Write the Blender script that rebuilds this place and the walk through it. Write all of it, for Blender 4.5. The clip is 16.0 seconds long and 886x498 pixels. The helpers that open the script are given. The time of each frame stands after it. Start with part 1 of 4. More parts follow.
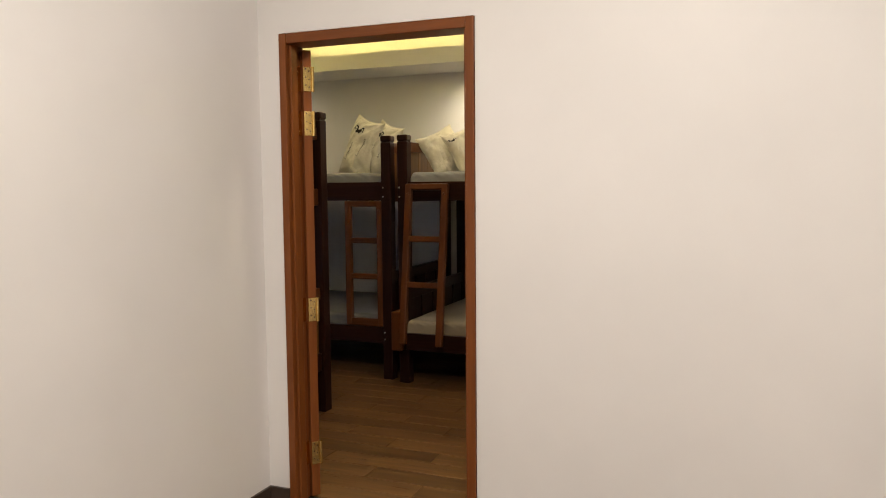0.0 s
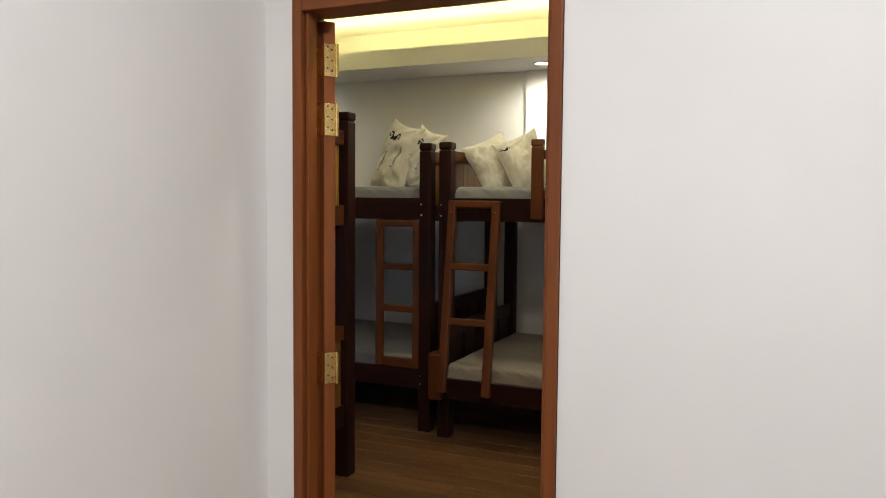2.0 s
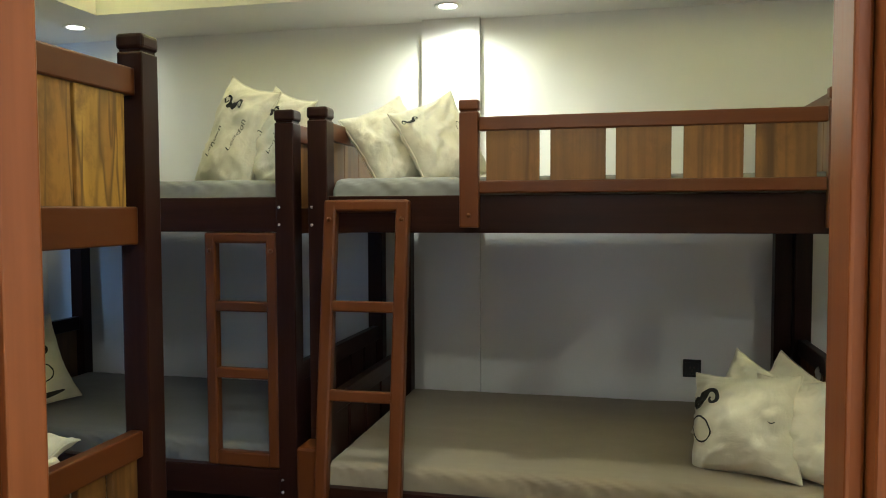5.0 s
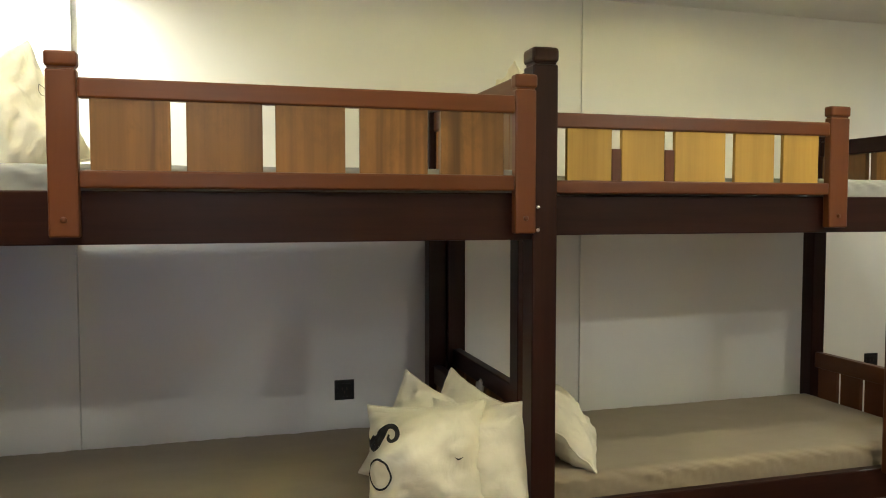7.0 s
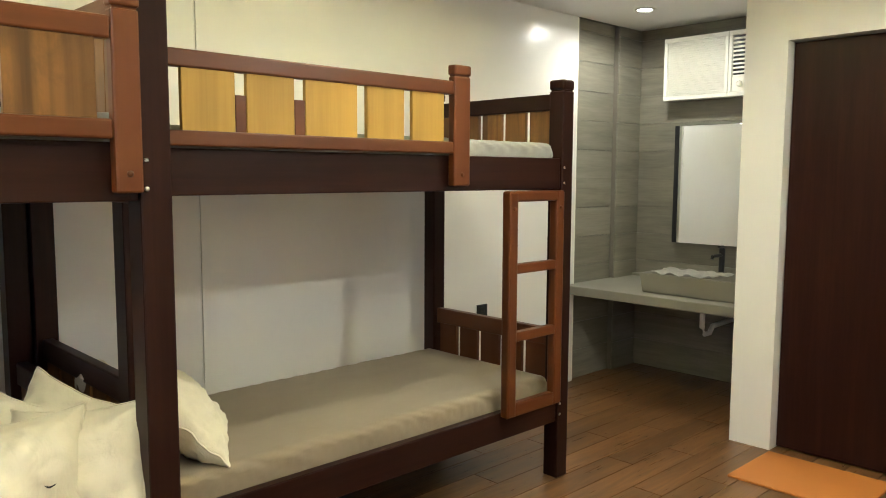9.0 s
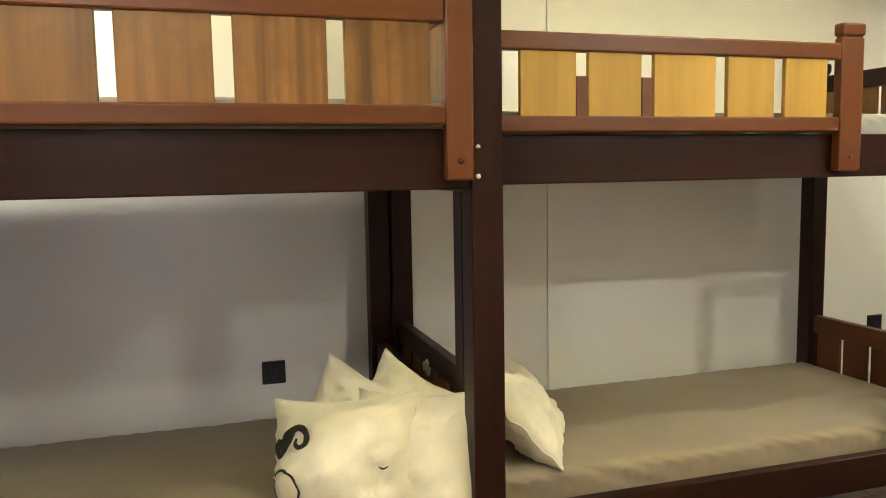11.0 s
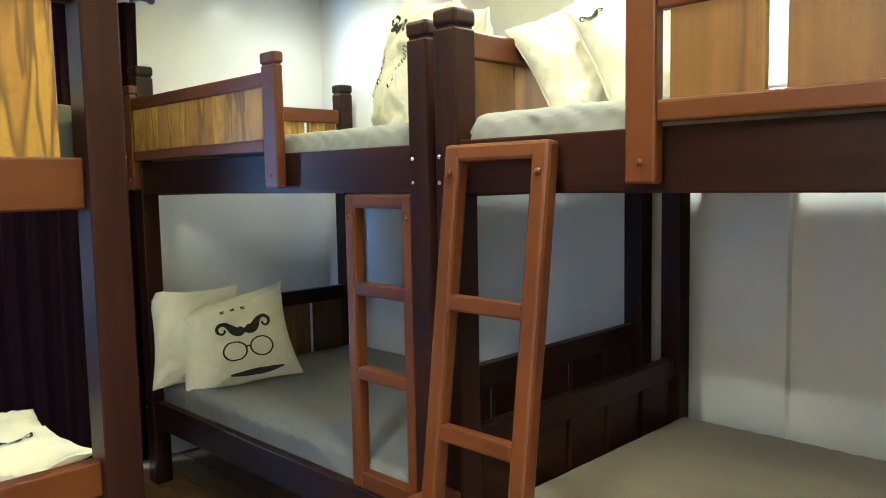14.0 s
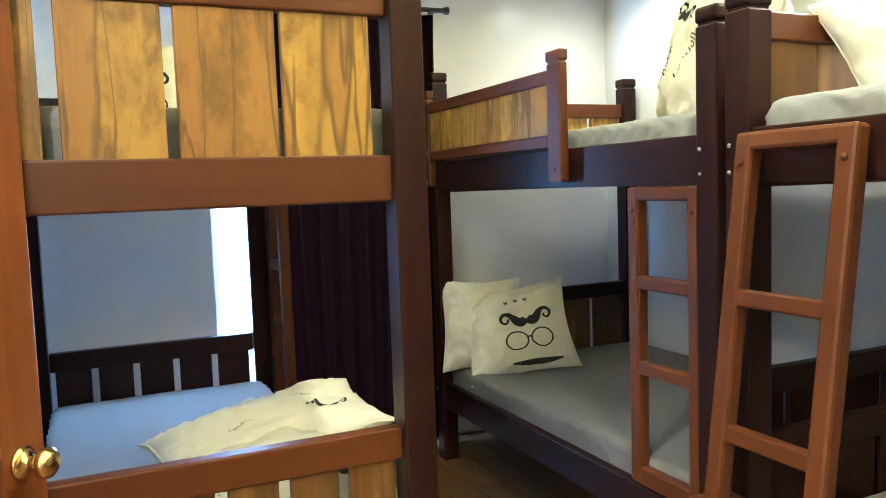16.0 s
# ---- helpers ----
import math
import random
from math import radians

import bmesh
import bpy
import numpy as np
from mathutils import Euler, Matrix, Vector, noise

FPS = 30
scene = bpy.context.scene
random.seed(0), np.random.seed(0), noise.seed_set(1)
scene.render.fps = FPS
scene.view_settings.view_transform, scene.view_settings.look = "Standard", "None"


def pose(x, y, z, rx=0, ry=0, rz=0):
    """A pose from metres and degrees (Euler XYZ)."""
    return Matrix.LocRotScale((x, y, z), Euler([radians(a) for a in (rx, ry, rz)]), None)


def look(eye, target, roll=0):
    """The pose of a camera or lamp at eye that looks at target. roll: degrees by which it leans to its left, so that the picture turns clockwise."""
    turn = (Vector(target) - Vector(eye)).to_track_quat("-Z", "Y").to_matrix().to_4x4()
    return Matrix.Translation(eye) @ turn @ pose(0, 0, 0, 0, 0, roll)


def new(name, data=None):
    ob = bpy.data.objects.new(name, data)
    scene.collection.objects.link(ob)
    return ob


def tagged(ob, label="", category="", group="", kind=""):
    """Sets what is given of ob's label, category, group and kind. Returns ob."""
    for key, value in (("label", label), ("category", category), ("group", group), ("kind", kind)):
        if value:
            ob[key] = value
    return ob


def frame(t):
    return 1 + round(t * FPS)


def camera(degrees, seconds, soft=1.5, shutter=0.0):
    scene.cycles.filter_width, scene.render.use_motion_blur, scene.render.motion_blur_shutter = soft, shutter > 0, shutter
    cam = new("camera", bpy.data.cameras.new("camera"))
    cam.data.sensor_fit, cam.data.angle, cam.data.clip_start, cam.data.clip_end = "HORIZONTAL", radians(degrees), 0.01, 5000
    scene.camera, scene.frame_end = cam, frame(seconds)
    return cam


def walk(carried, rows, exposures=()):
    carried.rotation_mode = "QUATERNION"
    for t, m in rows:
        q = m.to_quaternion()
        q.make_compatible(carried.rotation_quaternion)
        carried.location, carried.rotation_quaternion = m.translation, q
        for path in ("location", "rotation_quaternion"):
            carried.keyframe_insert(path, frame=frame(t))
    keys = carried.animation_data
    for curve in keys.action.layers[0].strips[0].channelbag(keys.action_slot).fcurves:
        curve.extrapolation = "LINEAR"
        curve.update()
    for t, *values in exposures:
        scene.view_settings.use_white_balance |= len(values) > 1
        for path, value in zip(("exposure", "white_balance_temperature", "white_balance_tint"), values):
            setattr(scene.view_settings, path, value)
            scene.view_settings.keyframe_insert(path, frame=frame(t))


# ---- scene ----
cam = camera(59.8, 16.0, soft=1.0)
PATH = [
    (0, (2.452, -5.153, 1.48), (1.702, -3.306, 1.314), -0.5),
    (0.5, (2.342, -5.032, 1.487), (1.573, -3.193, 1.329), 0.7),
    (1, (2.196, -4.858, 1.494), (1.468, -3.003, 1.321), -1.6),
    (1.5, (2.066, -4.635, 1.491), (1.274, -2.809, 1.289), -0.9),
    (2, (1.999, -4.345, 1.495), (1.176, -2.527, 1.367), 0.5),
    (2.5, (1.829, -4.067, 1.476), (1.101, -2.21, 1.336), 0.2),
    (3, (1.66, -3.814, 1.489), (0.949, -1.95, 1.348), -0.2),
    (3.2, (1.6, -3.713, 1.488), (0.896, -1.845, 1.362), -0.2),
    (5.3, (1.117, -2.654, 1.443), (0.752, -0.691, 1.339), -0.2),
    (5.5, (1.077, -2.564, 1.442), (0.785, -0.589, 1.323), -0.3),
    (6, (0.99, -2.366, 1.458), (1.071, -0.37, 1.367), -1.3),
    (6.5, (0.961, -2.24, 1.451), (1.33, -0.281, 1.291), -0.3),
    (7, (1.021, -2.144, 1.46), (1.571, -0.224, 1.354), 0.0),
    (7.5, (1.049, -2.049, 1.455), (1.905, -0.25, 1.274), -0.3),
    (8, (1.059, -1.969, 1.445), (2.192, -0.333, 1.25), -1.0),
    (8.2, (1.07, -1.94, 1.442), (2.265, -0.348, 1.255), -0.3),
    (9.2, (1.185, -1.818, 1.434), (2.573, -0.392, 1.236), 0.2),
    (10.3, (1.305, -1.731, 1.425), (2.358, -0.039, 1.253), 1.0),
    (10.5, (1.315, -1.72, 1.421), (2.243, 0.041, 1.228), 0.1),
    (11, (1.321, -1.701, 1.41), (1.904, 0.201, 1.206), -1.0),
    (11.5, (1.319, -1.671, 1.407), (1.631, 0.294, 1.207), -1.5),
    (12, (1.319, -1.566, 1.403), (1.292, 0.426, 1.225), -0.5),
    (12.5, (1.361, -1.505, 1.409), (1.103, 0.469, 1.223), -1.2),
    (13, (1.425, -1.492, 1.416), (0.687, 0.359, 1.248), -0.3),
    (13.5, (1.46, -1.475, 1.411), (0.329, 0.166, 1.244), -1.2),
    (14, (1.49, -1.466, 1.401), (0.081, -0.058, 1.223), -1.1),
    (14.5, (1.472, -1.475, 1.395), (-0.101, -0.254, 1.215), -0.5),
    (15, (1.469, -1.486, 1.388), (-0.206, -0.409, 1.203), -1.1),
    (15.5, (1.487, -1.5, 1.388), (-0.292, -0.602, 1.223), -1.6),
    (16, (1.519, -1.495, 1.385), (-0.297, -0.673, 1.223), -2.0),
]
walk(cam, [(t, look(eye, target, roll)) for t, eye, target, roll in PATH],
     [(0.0, -0.84, 6550, 9), (0.6, -0.84, 6150, 5), (1.5, -0.78, 5750, 6), (3.0, -0.84, 5650, 6), (4.2, -0.45, 5350, 0), (5.5, 0.02, 5200, -5), (6.0, 0.12, 5250, 0), (6.5, 0.30, 5400, 2), (7.5, 0.48, 5400, 4), (8.0, 0.80, 5350, 4), (10.5, 0.90, 5600, 4), (11.5, 0.88, 5750, 4), (12.5, 0.98, 5600, -7), (13.5, 1.06, 5250, -7), (14.5, 1.20, 5000, -7), (15.0, 1.2, 4950, -7), (16.0, 1.25, 5200, -2)])

# ---- world and light ----
world = bpy.data.worlds.new("sky")
scene.world = world
world.use_nodes = True
wn = world.node_tree.nodes
sky = wn.new("ShaderNodeTexSky")
sky.sky_type = "NISHITA"
sky.sun_disc = False
sky.sun_elevation, sky.sun_rotation = radians(40), radians(100)
wn["Background"].inputs[1].default_value = 0.08
world.node_tree.links.new(sky.outputs[0], wn["Background"].inputs[0])

WARM, WHITE, COVE, DAY = (1.0, 0.86, 0.66), (1.0, 0.93, 0.84), (1.0, 0.81, 0.30), (0.34, 0.55, 1.0)


def lamp(kind, name, m, energy, colour, size=0.1, size_y=None, spot=None, blend=1.0):
    data = bpy.data.lights.new(name, kind)
    data.energy, data.color = energy, colour
    if kind == "AREA":
        data.size = size
        if size_y:
            data.shape, data.size_y = "RECTANGLE", size_y
    else:
        data.shadow_soft_size = size
        if spot:
            data.spot_size, data.spot_blend = radians(spot), blend
    ob = new(name, data)
    ob.matrix_world = m
    return ob


# daylight through the window, the ring of cove strips, the downlights of soffit, tray and hall, some of them added
lamp("AREA", "window_daylight", pose(-2.36, -0.50, 1.1, 0, -90, 0), 140, DAY, 1.9, 0.9)
lamp("SPOT", "bed_downlight", pose(0.33, 1.03, 2.462), 108, WARM, 0.05, spot=172)
lamp("SPOT", "sink_downlight", pose(5.55, 0.90, 2.462), 34, WARM, 0.05, spot=174, blend=0.6)
# added fill for the wall behind the single bunk, no known fitting there
lamp("SPOT", "aisle_fill", pose(3.80, -1.90, 2.462), 72, WARM, 0.06, spot=176, blend=0.3)
# unseen lamp added at a guessed spacing to brighten the corner bunk
lamp("SPOT", "corner_fill", pose(-1.78, 0.98, 2.462), 24, WARM, 0.05, spot=168)
lamp("SPOT", "entry_downlight", pose(0.85, -1.90, 2.462), 52, WARM, 0.06, spot=176, blend=0.3)
lamp("SPOT", "tray_downlight", pose(0.36, -0.30, 2.847), 80, WARM, 0.05, spot=160)
# second tray lamp is assumed, added to light the single bunk
lamp("SPOT", "tray_downlight", pose(3.40, -0.30, 2.847), 70, WARM, 0.05, spot=160)
COVE_Z = 2.615
lamp("AREA", "cove_strip_back", pose(1.4, 0.88, COVE_Z, 180, 0, 0), 55, COVE, 5.9, 0.03)
lamp("AREA", "cove_strip_front", pose(1.4, -1.62, COVE_Z, 180, 0, 0), 55, COVE, 5.9, 0.03)
lamp("AREA", "cove_strip_left", pose(-1.64, -0.37, COVE_Z, 180, 0, 90), 20, COVE, 2.4, 0.03)
lamp("AREA", "cove_strip_right", pose(4.44, -0.37, COVE_Z, 180, 0, 90), 20, COVE, 2.4, 0.03)
lamp("AREA", "hall_panel_light", pose(2.2, -4.5, 3.33), 168, (1.0, 0.93, 0.87), 1.2, 0.3)

# ---- materials ----


def material(name, rough=0.6, metal=0.0):
    m = bpy.data.materials.new(name)
    m.use_nodes = True
    nt = m.node_tree
    b = nt.nodes["Principled BSDF"]
    b.inputs["Roughness"].default_value, b.inputs["Metallic"].default_value = rough, metal
    return m, nt, b


def node(nt, kind, **values):
    n = nt.nodes.new(kind)
    for key, value in values.items():
        n.inputs[key.replace("_", " ")].default_value = value
    return n


def mapped(nt, scale, coord="Object", shift=True):
    """Coordinates in metres times scale, moved about from object to object."""
    tc, mp = nt.nodes.new("ShaderNodeTexCoord"), nt.nodes.new("ShaderNodeMapping")
    mp.inputs["Scale"].default_value = scale
    nt.links.new(tc.outputs[coord], mp.inputs["Vector"])
    if shift:
        info = nt.nodes.new("ShaderNodeObjectInfo")
        mul = nt.nodes.new("ShaderNodeVectorMath")
        mul.operation = "MULTIPLY"
        mul.inputs[1].default_value = (37.0, 53.0, 71.0)
        nt.links.new(info.outputs["Random"], mul.inputs[0])
        nt.links.new(mul.outputs[0], mp.inputs["Location"])
    return mp.outputs[0]


def ramp(nt, fac, stops):
    r = nt.nodes.new("ShaderNodeValToRGB")
    while len(r.color_ramp.elements) < len(stops):
        r.color_ramp.elements.new(0.5)
    for e, (p, c) in zip(r.color_ramp.elements, stops):
        e.position, e.color = p, (*c, 1)
    nt.links.new(fac, r.inputs[0])
    return r.outputs[0]


def mix(nt, fac, a, b, how="MIX"):
    n = nt.nodes.new("ShaderNodeMix")
    n.data_type, n.blend_type = "RGBA", how
    for value, slot in ((fac, 0), (a, 6), (b, 7)):
        if isinstance(value, (int, float)):
            n.inputs[slot].default_value = value
        elif isinstance(value, tuple):
            n.inputs[slot].default_value = (*value, 1)
        else:
            nt.links.new(value, n.inputs[slot])
    return n.outputs[2]


def noisy(nt, vec, scale, detail=4.0, rough=0.55, distort=0.0):
    n = node(nt, "ShaderNodeTexNoise", Scale=scale, Detail=detail, Roughness=rough, Distortion=distort)
    nt.links.new(vec, n.inputs["Vector"])
    return n.outputs["Fac"]


def bumped(nt, b, height, strength, distance=0.002):
    n = node(nt, "ShaderNodeBump", Strength=strength, Distance=distance)
    nt.links.new(height, n.inputs["Height"])
    nt.links.new(n.outputs[0], b.inputs["Normal"])


def wood(name, dark, mid, light, axis, rough=0.38, grain=1.0, vary=0.25, strips=0.0, heart=None, vein=0.0, gloss=0.5, band=1.0):
    """Varnished timber with the grain along an axis (0, 1, 2); heart: heartwood colour, vein: strength of dark seams."""
    m, nt, b = material(name, rough)
    b.inputs["Specular IOR Level"].default_value = gloss

    def along(across, down):
        k = [across] * 3
        k[axis] = down
        return mapped(nt, tuple(k))

    broad = noisy(nt, along(14.0, 1.0), 1.0, 4, 0.6, 0.5)
    pores = noisy(nt, along(90.0, 3.0), 1.0, 3, 0.6)
    col = ramp(nt, broad, [(0.22, dark), (0.5, mid), (0.78, light)])
    if strips:
        k = noisy(nt, along(strips, 0.35), 1.0, 2, 0.5, 0.2)
        tones = ramp(nt, k, [(0.38, (0.34, 0.28, 0.24)), (0.46, (0.70, 0.65, 0.58)), (0.53, (1.0, 1.0, 1.0)), (0.61, (1.45, 1.48, 1.38))])
        col = mix(nt, band, col, tones, "MULTIPLY")
    if heart:
        zone = noisy(nt, along(4.6, 0.6), 1.0, 3, 0.45, 0.3)
        col = mix(nt, ramp(nt, zone, [(0.490, (0.0,) * 3), (0.510, (0.62,) * 3), (0.64, (0.90,) * 3)]), col, heart)
        seam = ramp(nt, zone, [(0.472, (0.0,) * 3), (0.490, (vein,) * 3), (0.504, (0.55 * vein,) * 3), (0.516, (0.0,) * 3)])
        where = ramp(nt, noisy(nt, along(5.0, 2.2), 1.0, 2, 0.5), [(0.36, (0.35,) * 3), (0.50, (1.0,) * 3)])
        col = mix(nt, mix(nt, 1.0, seam, where, "MULTIPLY"), col, (0.055, 0.020, 0.007))
        if vein >= 1.0:
            line = noisy(nt, along(8.5, 0.6), 1.0, 4, 0.5, 0.4)
            col = mix(nt, ramp(nt, line, [(0.484, (0.0,) * 3), (0.497, (0.9,) * 3), (0.503, (0.9,) * 3), (0.514, (0.0,) * 3)]), col, (0.060, 0.022, 0.008))
        smudge = ramp(nt, noisy(nt, along(11.0, 6.0), 1.0, 6, 0.65, 0.3), [(0.46, (0.0,) * 3), (0.64, (0.9 * vein,) * 3)])
        col = mix(nt, smudge, col, tuple(0.42 * c for c in heart))
    col = mix(nt, 0.30 * grain, col, ramp(nt, pores, [(0.1, tuple(0.75 * c for c in dark)), (0.8, light)]))
    info = nt.nodes.new("ShaderNodeObjectInfo")
    tone = ramp(nt, info.outputs["Random"], [(0.0, (1 - vary,) * 3), (1.0, (1.0, 1.0, 1.0))])
    col = mix(nt, 1.0, col, tone, "MULTIPLY")
    nt.links.new(col, b.inputs["Base Color"])
    rr = ramp(nt, pores, [(0.2, (rough - 0.02,) * 3), (0.8, (rough + 0.07,) * 3)])
    nt.links.new(rr, b.inputs["Roughness"])
    bumped(nt, b, pores, 0.10 * min(grain, 1.0), 0.001)
    return m


def three(name, *args, **kw):
    return [wood(f"{name}_{'xyz'[a]}", *args, a, **kw) for a in range(3)]


DARK = three("dark_stained_wood", (0.013, 0.0042, 0.0032), (0.021, 0.0070, 0.0050), (0.036, 0.0125, 0.0082), rough=0.30, vary=0.2, gloss=0.14)
RED = three("red_brown_wood", (0.082, 0.0230, 0.0054), (0.098, 0.0285, 0.0066), (0.116, 0.0355, 0.0086), rough=0.36, grain=0.35, vary=0.2, gloss=0.26)
BROWN_PLANK = three("brown_plank_wood", (0.130, 0.053, 0.011), (0.185, 0.081, 0.017), (0.250, 0.121, 0.029), rough=0.42, grain=0.9, vary=0.30, strips=24.0, heart=(0.15, 0.068, 0.014), vein=0.6, gloss=0.35)
YELLOW_PLANK = three("yellow_plank_wood", (0.31, 0.180, 0.028), (0.40, 0.238, 0.040), (0.47, 0.295, 0.060), rough=0.5, vary=0.12, strips=9.0, band=0.25, gloss=0.3)
GOLD_PLANK = three("knotty_golden_wood", (0.35, 0.180, 0.026), (0.45, 0.248, 0.036), (0.54, 0.32, 0.056), rough=0.42, grain=0.6, vary=0.12, strips=4.5, band=0.35, heart=(0.235, 0.090, 0.016), vein=1.0, gloss=0.35)
DOORWOOD = three("varnished_door_wood", (0.125, 0.032, 0.0065), (0.185, 0.053, 0.011), (0.26, 0.082, 0.020), rough=0.34, vary=0.1, gloss=0.3)


def paint(name, colour, rough=0.45, mottling=0.06, bump=0.08):
    m, nt, b = material(name, rough)
    big = noisy(nt, mapped(nt, (1, 1, 1), shift=False), 1.7, 3, 0.5)
    small = noisy(nt, mapped(nt, (1, 1, 1), shift=False), 55, 4, 0.6)
    lo = tuple(c * (1 - mottling) for c in colour)
    col = ramp(nt, big, [(0.3, lo), (0.7, colour)])
    nt.links.new(col, b.inputs["Base Color"])
    bumped(nt, b, small, bump, 0.001)
    return m


WALL = paint("white_wall_paint", (0.80, 0.785, 0.75), 0.24)
HALL = paint("white_hall_paint", (0.80, 0.775, 0.745), 0.5)
CEIL = paint("ceiling_paint", (0.80, 0.78, 0.73), 0.7)
SKIRT = paint("dark_skirting", (0.06, 0.04, 0.03), 0.4)
WHITEPLASTIC = paint("white_plastic", (0.78, 0.76, 0.68), 0.4, 0.03, 0.02)
BLACKPLASTIC = paint("black_plastic", (0.012, 0.012, 0.014), 0.35, 0.2, 0.02)
INK = paint("black_print", (0.012, 0.011, 0.010), 0.8, 0.2, 0.02)
LIT_FLOOR = paint("orange_lit_floor", (0.52, 0.19, 0.03), 0.7, 0.2, 0.4)


def cloth(name, colour, rough=0.85, crease=0.5, scale=7.0, weave=0.15, fold=(1, 1, 1), sheen=0.15, stain=0.80):
    m, nt, b = material(name, rough)
    b.inputs["Sheen Weight"].default_value = sheen
    b.inputs["Specular IOR Level"].default_value = 0.15
    v = mapped(nt, fold)
    c = noisy(nt, v, scale, 5, 0.6, 0.6)
    w = noisy(nt, mapped(nt, (1, 1, 1)), 420, 2, 0.5)
    col = ramp(nt, c, [(0.3, tuple(stain * k for k in colour)), (0.65, colour)])
    nt.links.new(col, b.inputs["Base Color"])
    add = nt.nodes.new("ShaderNodeMath")
    add.operation = "MULTIPLY_ADD"
    add.inputs[1].default_value = weave
    nt.links.new(w, add.inputs[0])
    nt.links.new(c, add.inputs[2])
    bumped(nt, b, add.outputs[0], crease, 0.012)
    return m


SHEET = cloth("grey_bed_sheet", (0.24, 0.235, 0.225), 0.85, 0.07, 5.0, 0.3, (0.7, 2.2, 1), stain=0.93)
# grey sheet darkened in its colour for the shade inside the lower corner bunk
SHEET_SHADED = cloth("shaded_grey_bed_sheet", (0.145, 0.136, 0.122), 0.85, 0.10, 5.0, 0.3, (0.7, 2.2, 1), stain=0.9)
SHEET_BROWN = cloth("taupe_bed_sheet", (0.27, 0.222, 0.155), 0.85, 0.10, 4.0, 0.3, (0.7, 1.6, 1), stain=0.9)
PILLOW = cloth("cream_cotton", (0.68, 0.635, 0.505), 0.85, 0.75, 9.0, 0.06, stain=0.90)
CURTAIN = cloth("dark_brown_curtain", (0.022, 0.0075, 0.0075), 1.0, 0.3, 30.0, 0.3, sheen=0.0)
TOWEL = cloth("pale_towel", (0.62, 0.60, 0.54), 0.9, 0.6, 30.0, 0.3)


def metal(name, colour, rough, vary=0.25):
    m, nt, b = material(name, rough, 1.0)
    n = noisy(nt, mapped(nt, (1, 1, 1)), 60, 4, 0.6)
    nt.links.new(ramp(nt, n, [(0.3, tuple((1 - vary) * c for c in colour)), (0.7, colour)]), b.inputs["Base Color"])
    nt.links.new(ramp(nt, n, [(0.2, (rough * 0.6,) * 3), (0.8, (rough * 1.4,) * 3)]), b.inputs["Roughness"])
    return m


BRASS = metal("polished_brass", (0.90, 0.66, 0.25), 0.22)
STEEL = metal("bolt_steel", (0.75, 0.73, 0.70), 0.3)
MIRROR = metal("mirror_glass", (0.86, 0.88, 0.87), 0.02, 0.02)


def floor_tile():
    m, nt, b = material("wood_look_tile", 0.34)
    vec = mapped(nt, (1.6, 16.0, 1.0))
    broad = noisy(nt, vec, 1.0, 5, 0.62, 0.9)
    fine = noisy(nt, mapped(nt, (5, 120, 1)), 1.0, 3, 0.6)
    col = ramp(nt, broad, [(0.25, (0.080, 0.034, 0.0115)), (0.5, (0.170, 0.080, 0.026)), (0.75, (0.285, 0.150, 0.052))])
    col = mix(nt, 0.3, col, ramp(nt, fine, [(0.3, (0.045, 0.018, 0.0075)), (0.7, (0.22, 0.115, 0.044))]))
    info = nt.nodes.new("ShaderNodeObjectInfo")
    col = mix(nt, 1.0, col, ramp(nt, info.outputs["Random"], [(0, (0.62, 0.62, 0.62)), (1, (1, 1, 1))]), "MULTIPLY")
    nt.links.new(col, b.inputs["Base Color"])
    nt.links.new(ramp(nt, fine, [(0.2, (0.24,) * 3), (0.8, (0.42,) * 3)]), b.inputs["Roughness"])
    bumped(nt, b, fine, 0.2, 0.001)
    return m


FLOORTILE = floor_tile()


def wall_tile():
    m, nt, b = material("grey_wood_look_tile", 0.3)
    broad = noisy(nt, mapped(nt, (1.5, 1.5, 12.0)), 1.0, 5, 0.6, 0.7)
    fine = noisy(nt, mapped(nt, (6, 6, 90)), 1.0, 3, 0.6)
    col = ramp(nt, broad, [(0.25, (0.15, 0.14, 0.105)), (0.55, (0.235, 0.22, 0.17)), (0.8, (0.30, 0.285, 0.23))])
    col = mix(nt, 0.25, col, ramp(nt, fine, [(0.3, (0.12, 0.11, 0.085)), (0.7, (0.28, 0.26, 0.21))]))
    info = nt.nodes.new("ShaderNodeObjectInfo")
    col = mix(nt, 1.0, col, ramp(nt, info.outputs["Random"], [(0, (0.82,) * 3), (1, (1, 1, 1))]), "MULTIPLY")
    nt.links.new(col, b.inputs["Base Color"])
    bumped(nt, b, fine, 0.15, 0.001)
    return m


WALLTILE = wall_tile()
GROUT = paint("tile_grout", (0.19, 0.175, 0.14), 0.8, 0.2, 0.3)
DARKGROUT = paint("dark_grout", (0.05, 0.035, 0.025), 0.8, 0.2, 0.3)
CONCRETE = paint("grey_cast_stone", (0.27, 0.255, 0.20), 0.45, 0.25, 0.25)


def glow(name, colour, strength):
    m = bpy.data.materials.new(name)
    m.use_nodes = True
    b = m.node_tree.nodes["Principled BSDF"]
    b.inputs["Base Color"].default_value = (*colour, 1)
    b.inputs["Emission Color"].default_value = (*colour, 1)
    b.inputs["Emission Strength"].default_value = strength
    return m


LAMPFACE = glow("downlight_face", (1.0, 0.9, 0.75), 14)
SKYGLOW = glow("hazy_daylight", (0.72, 0.86, 1.0), 1.3)


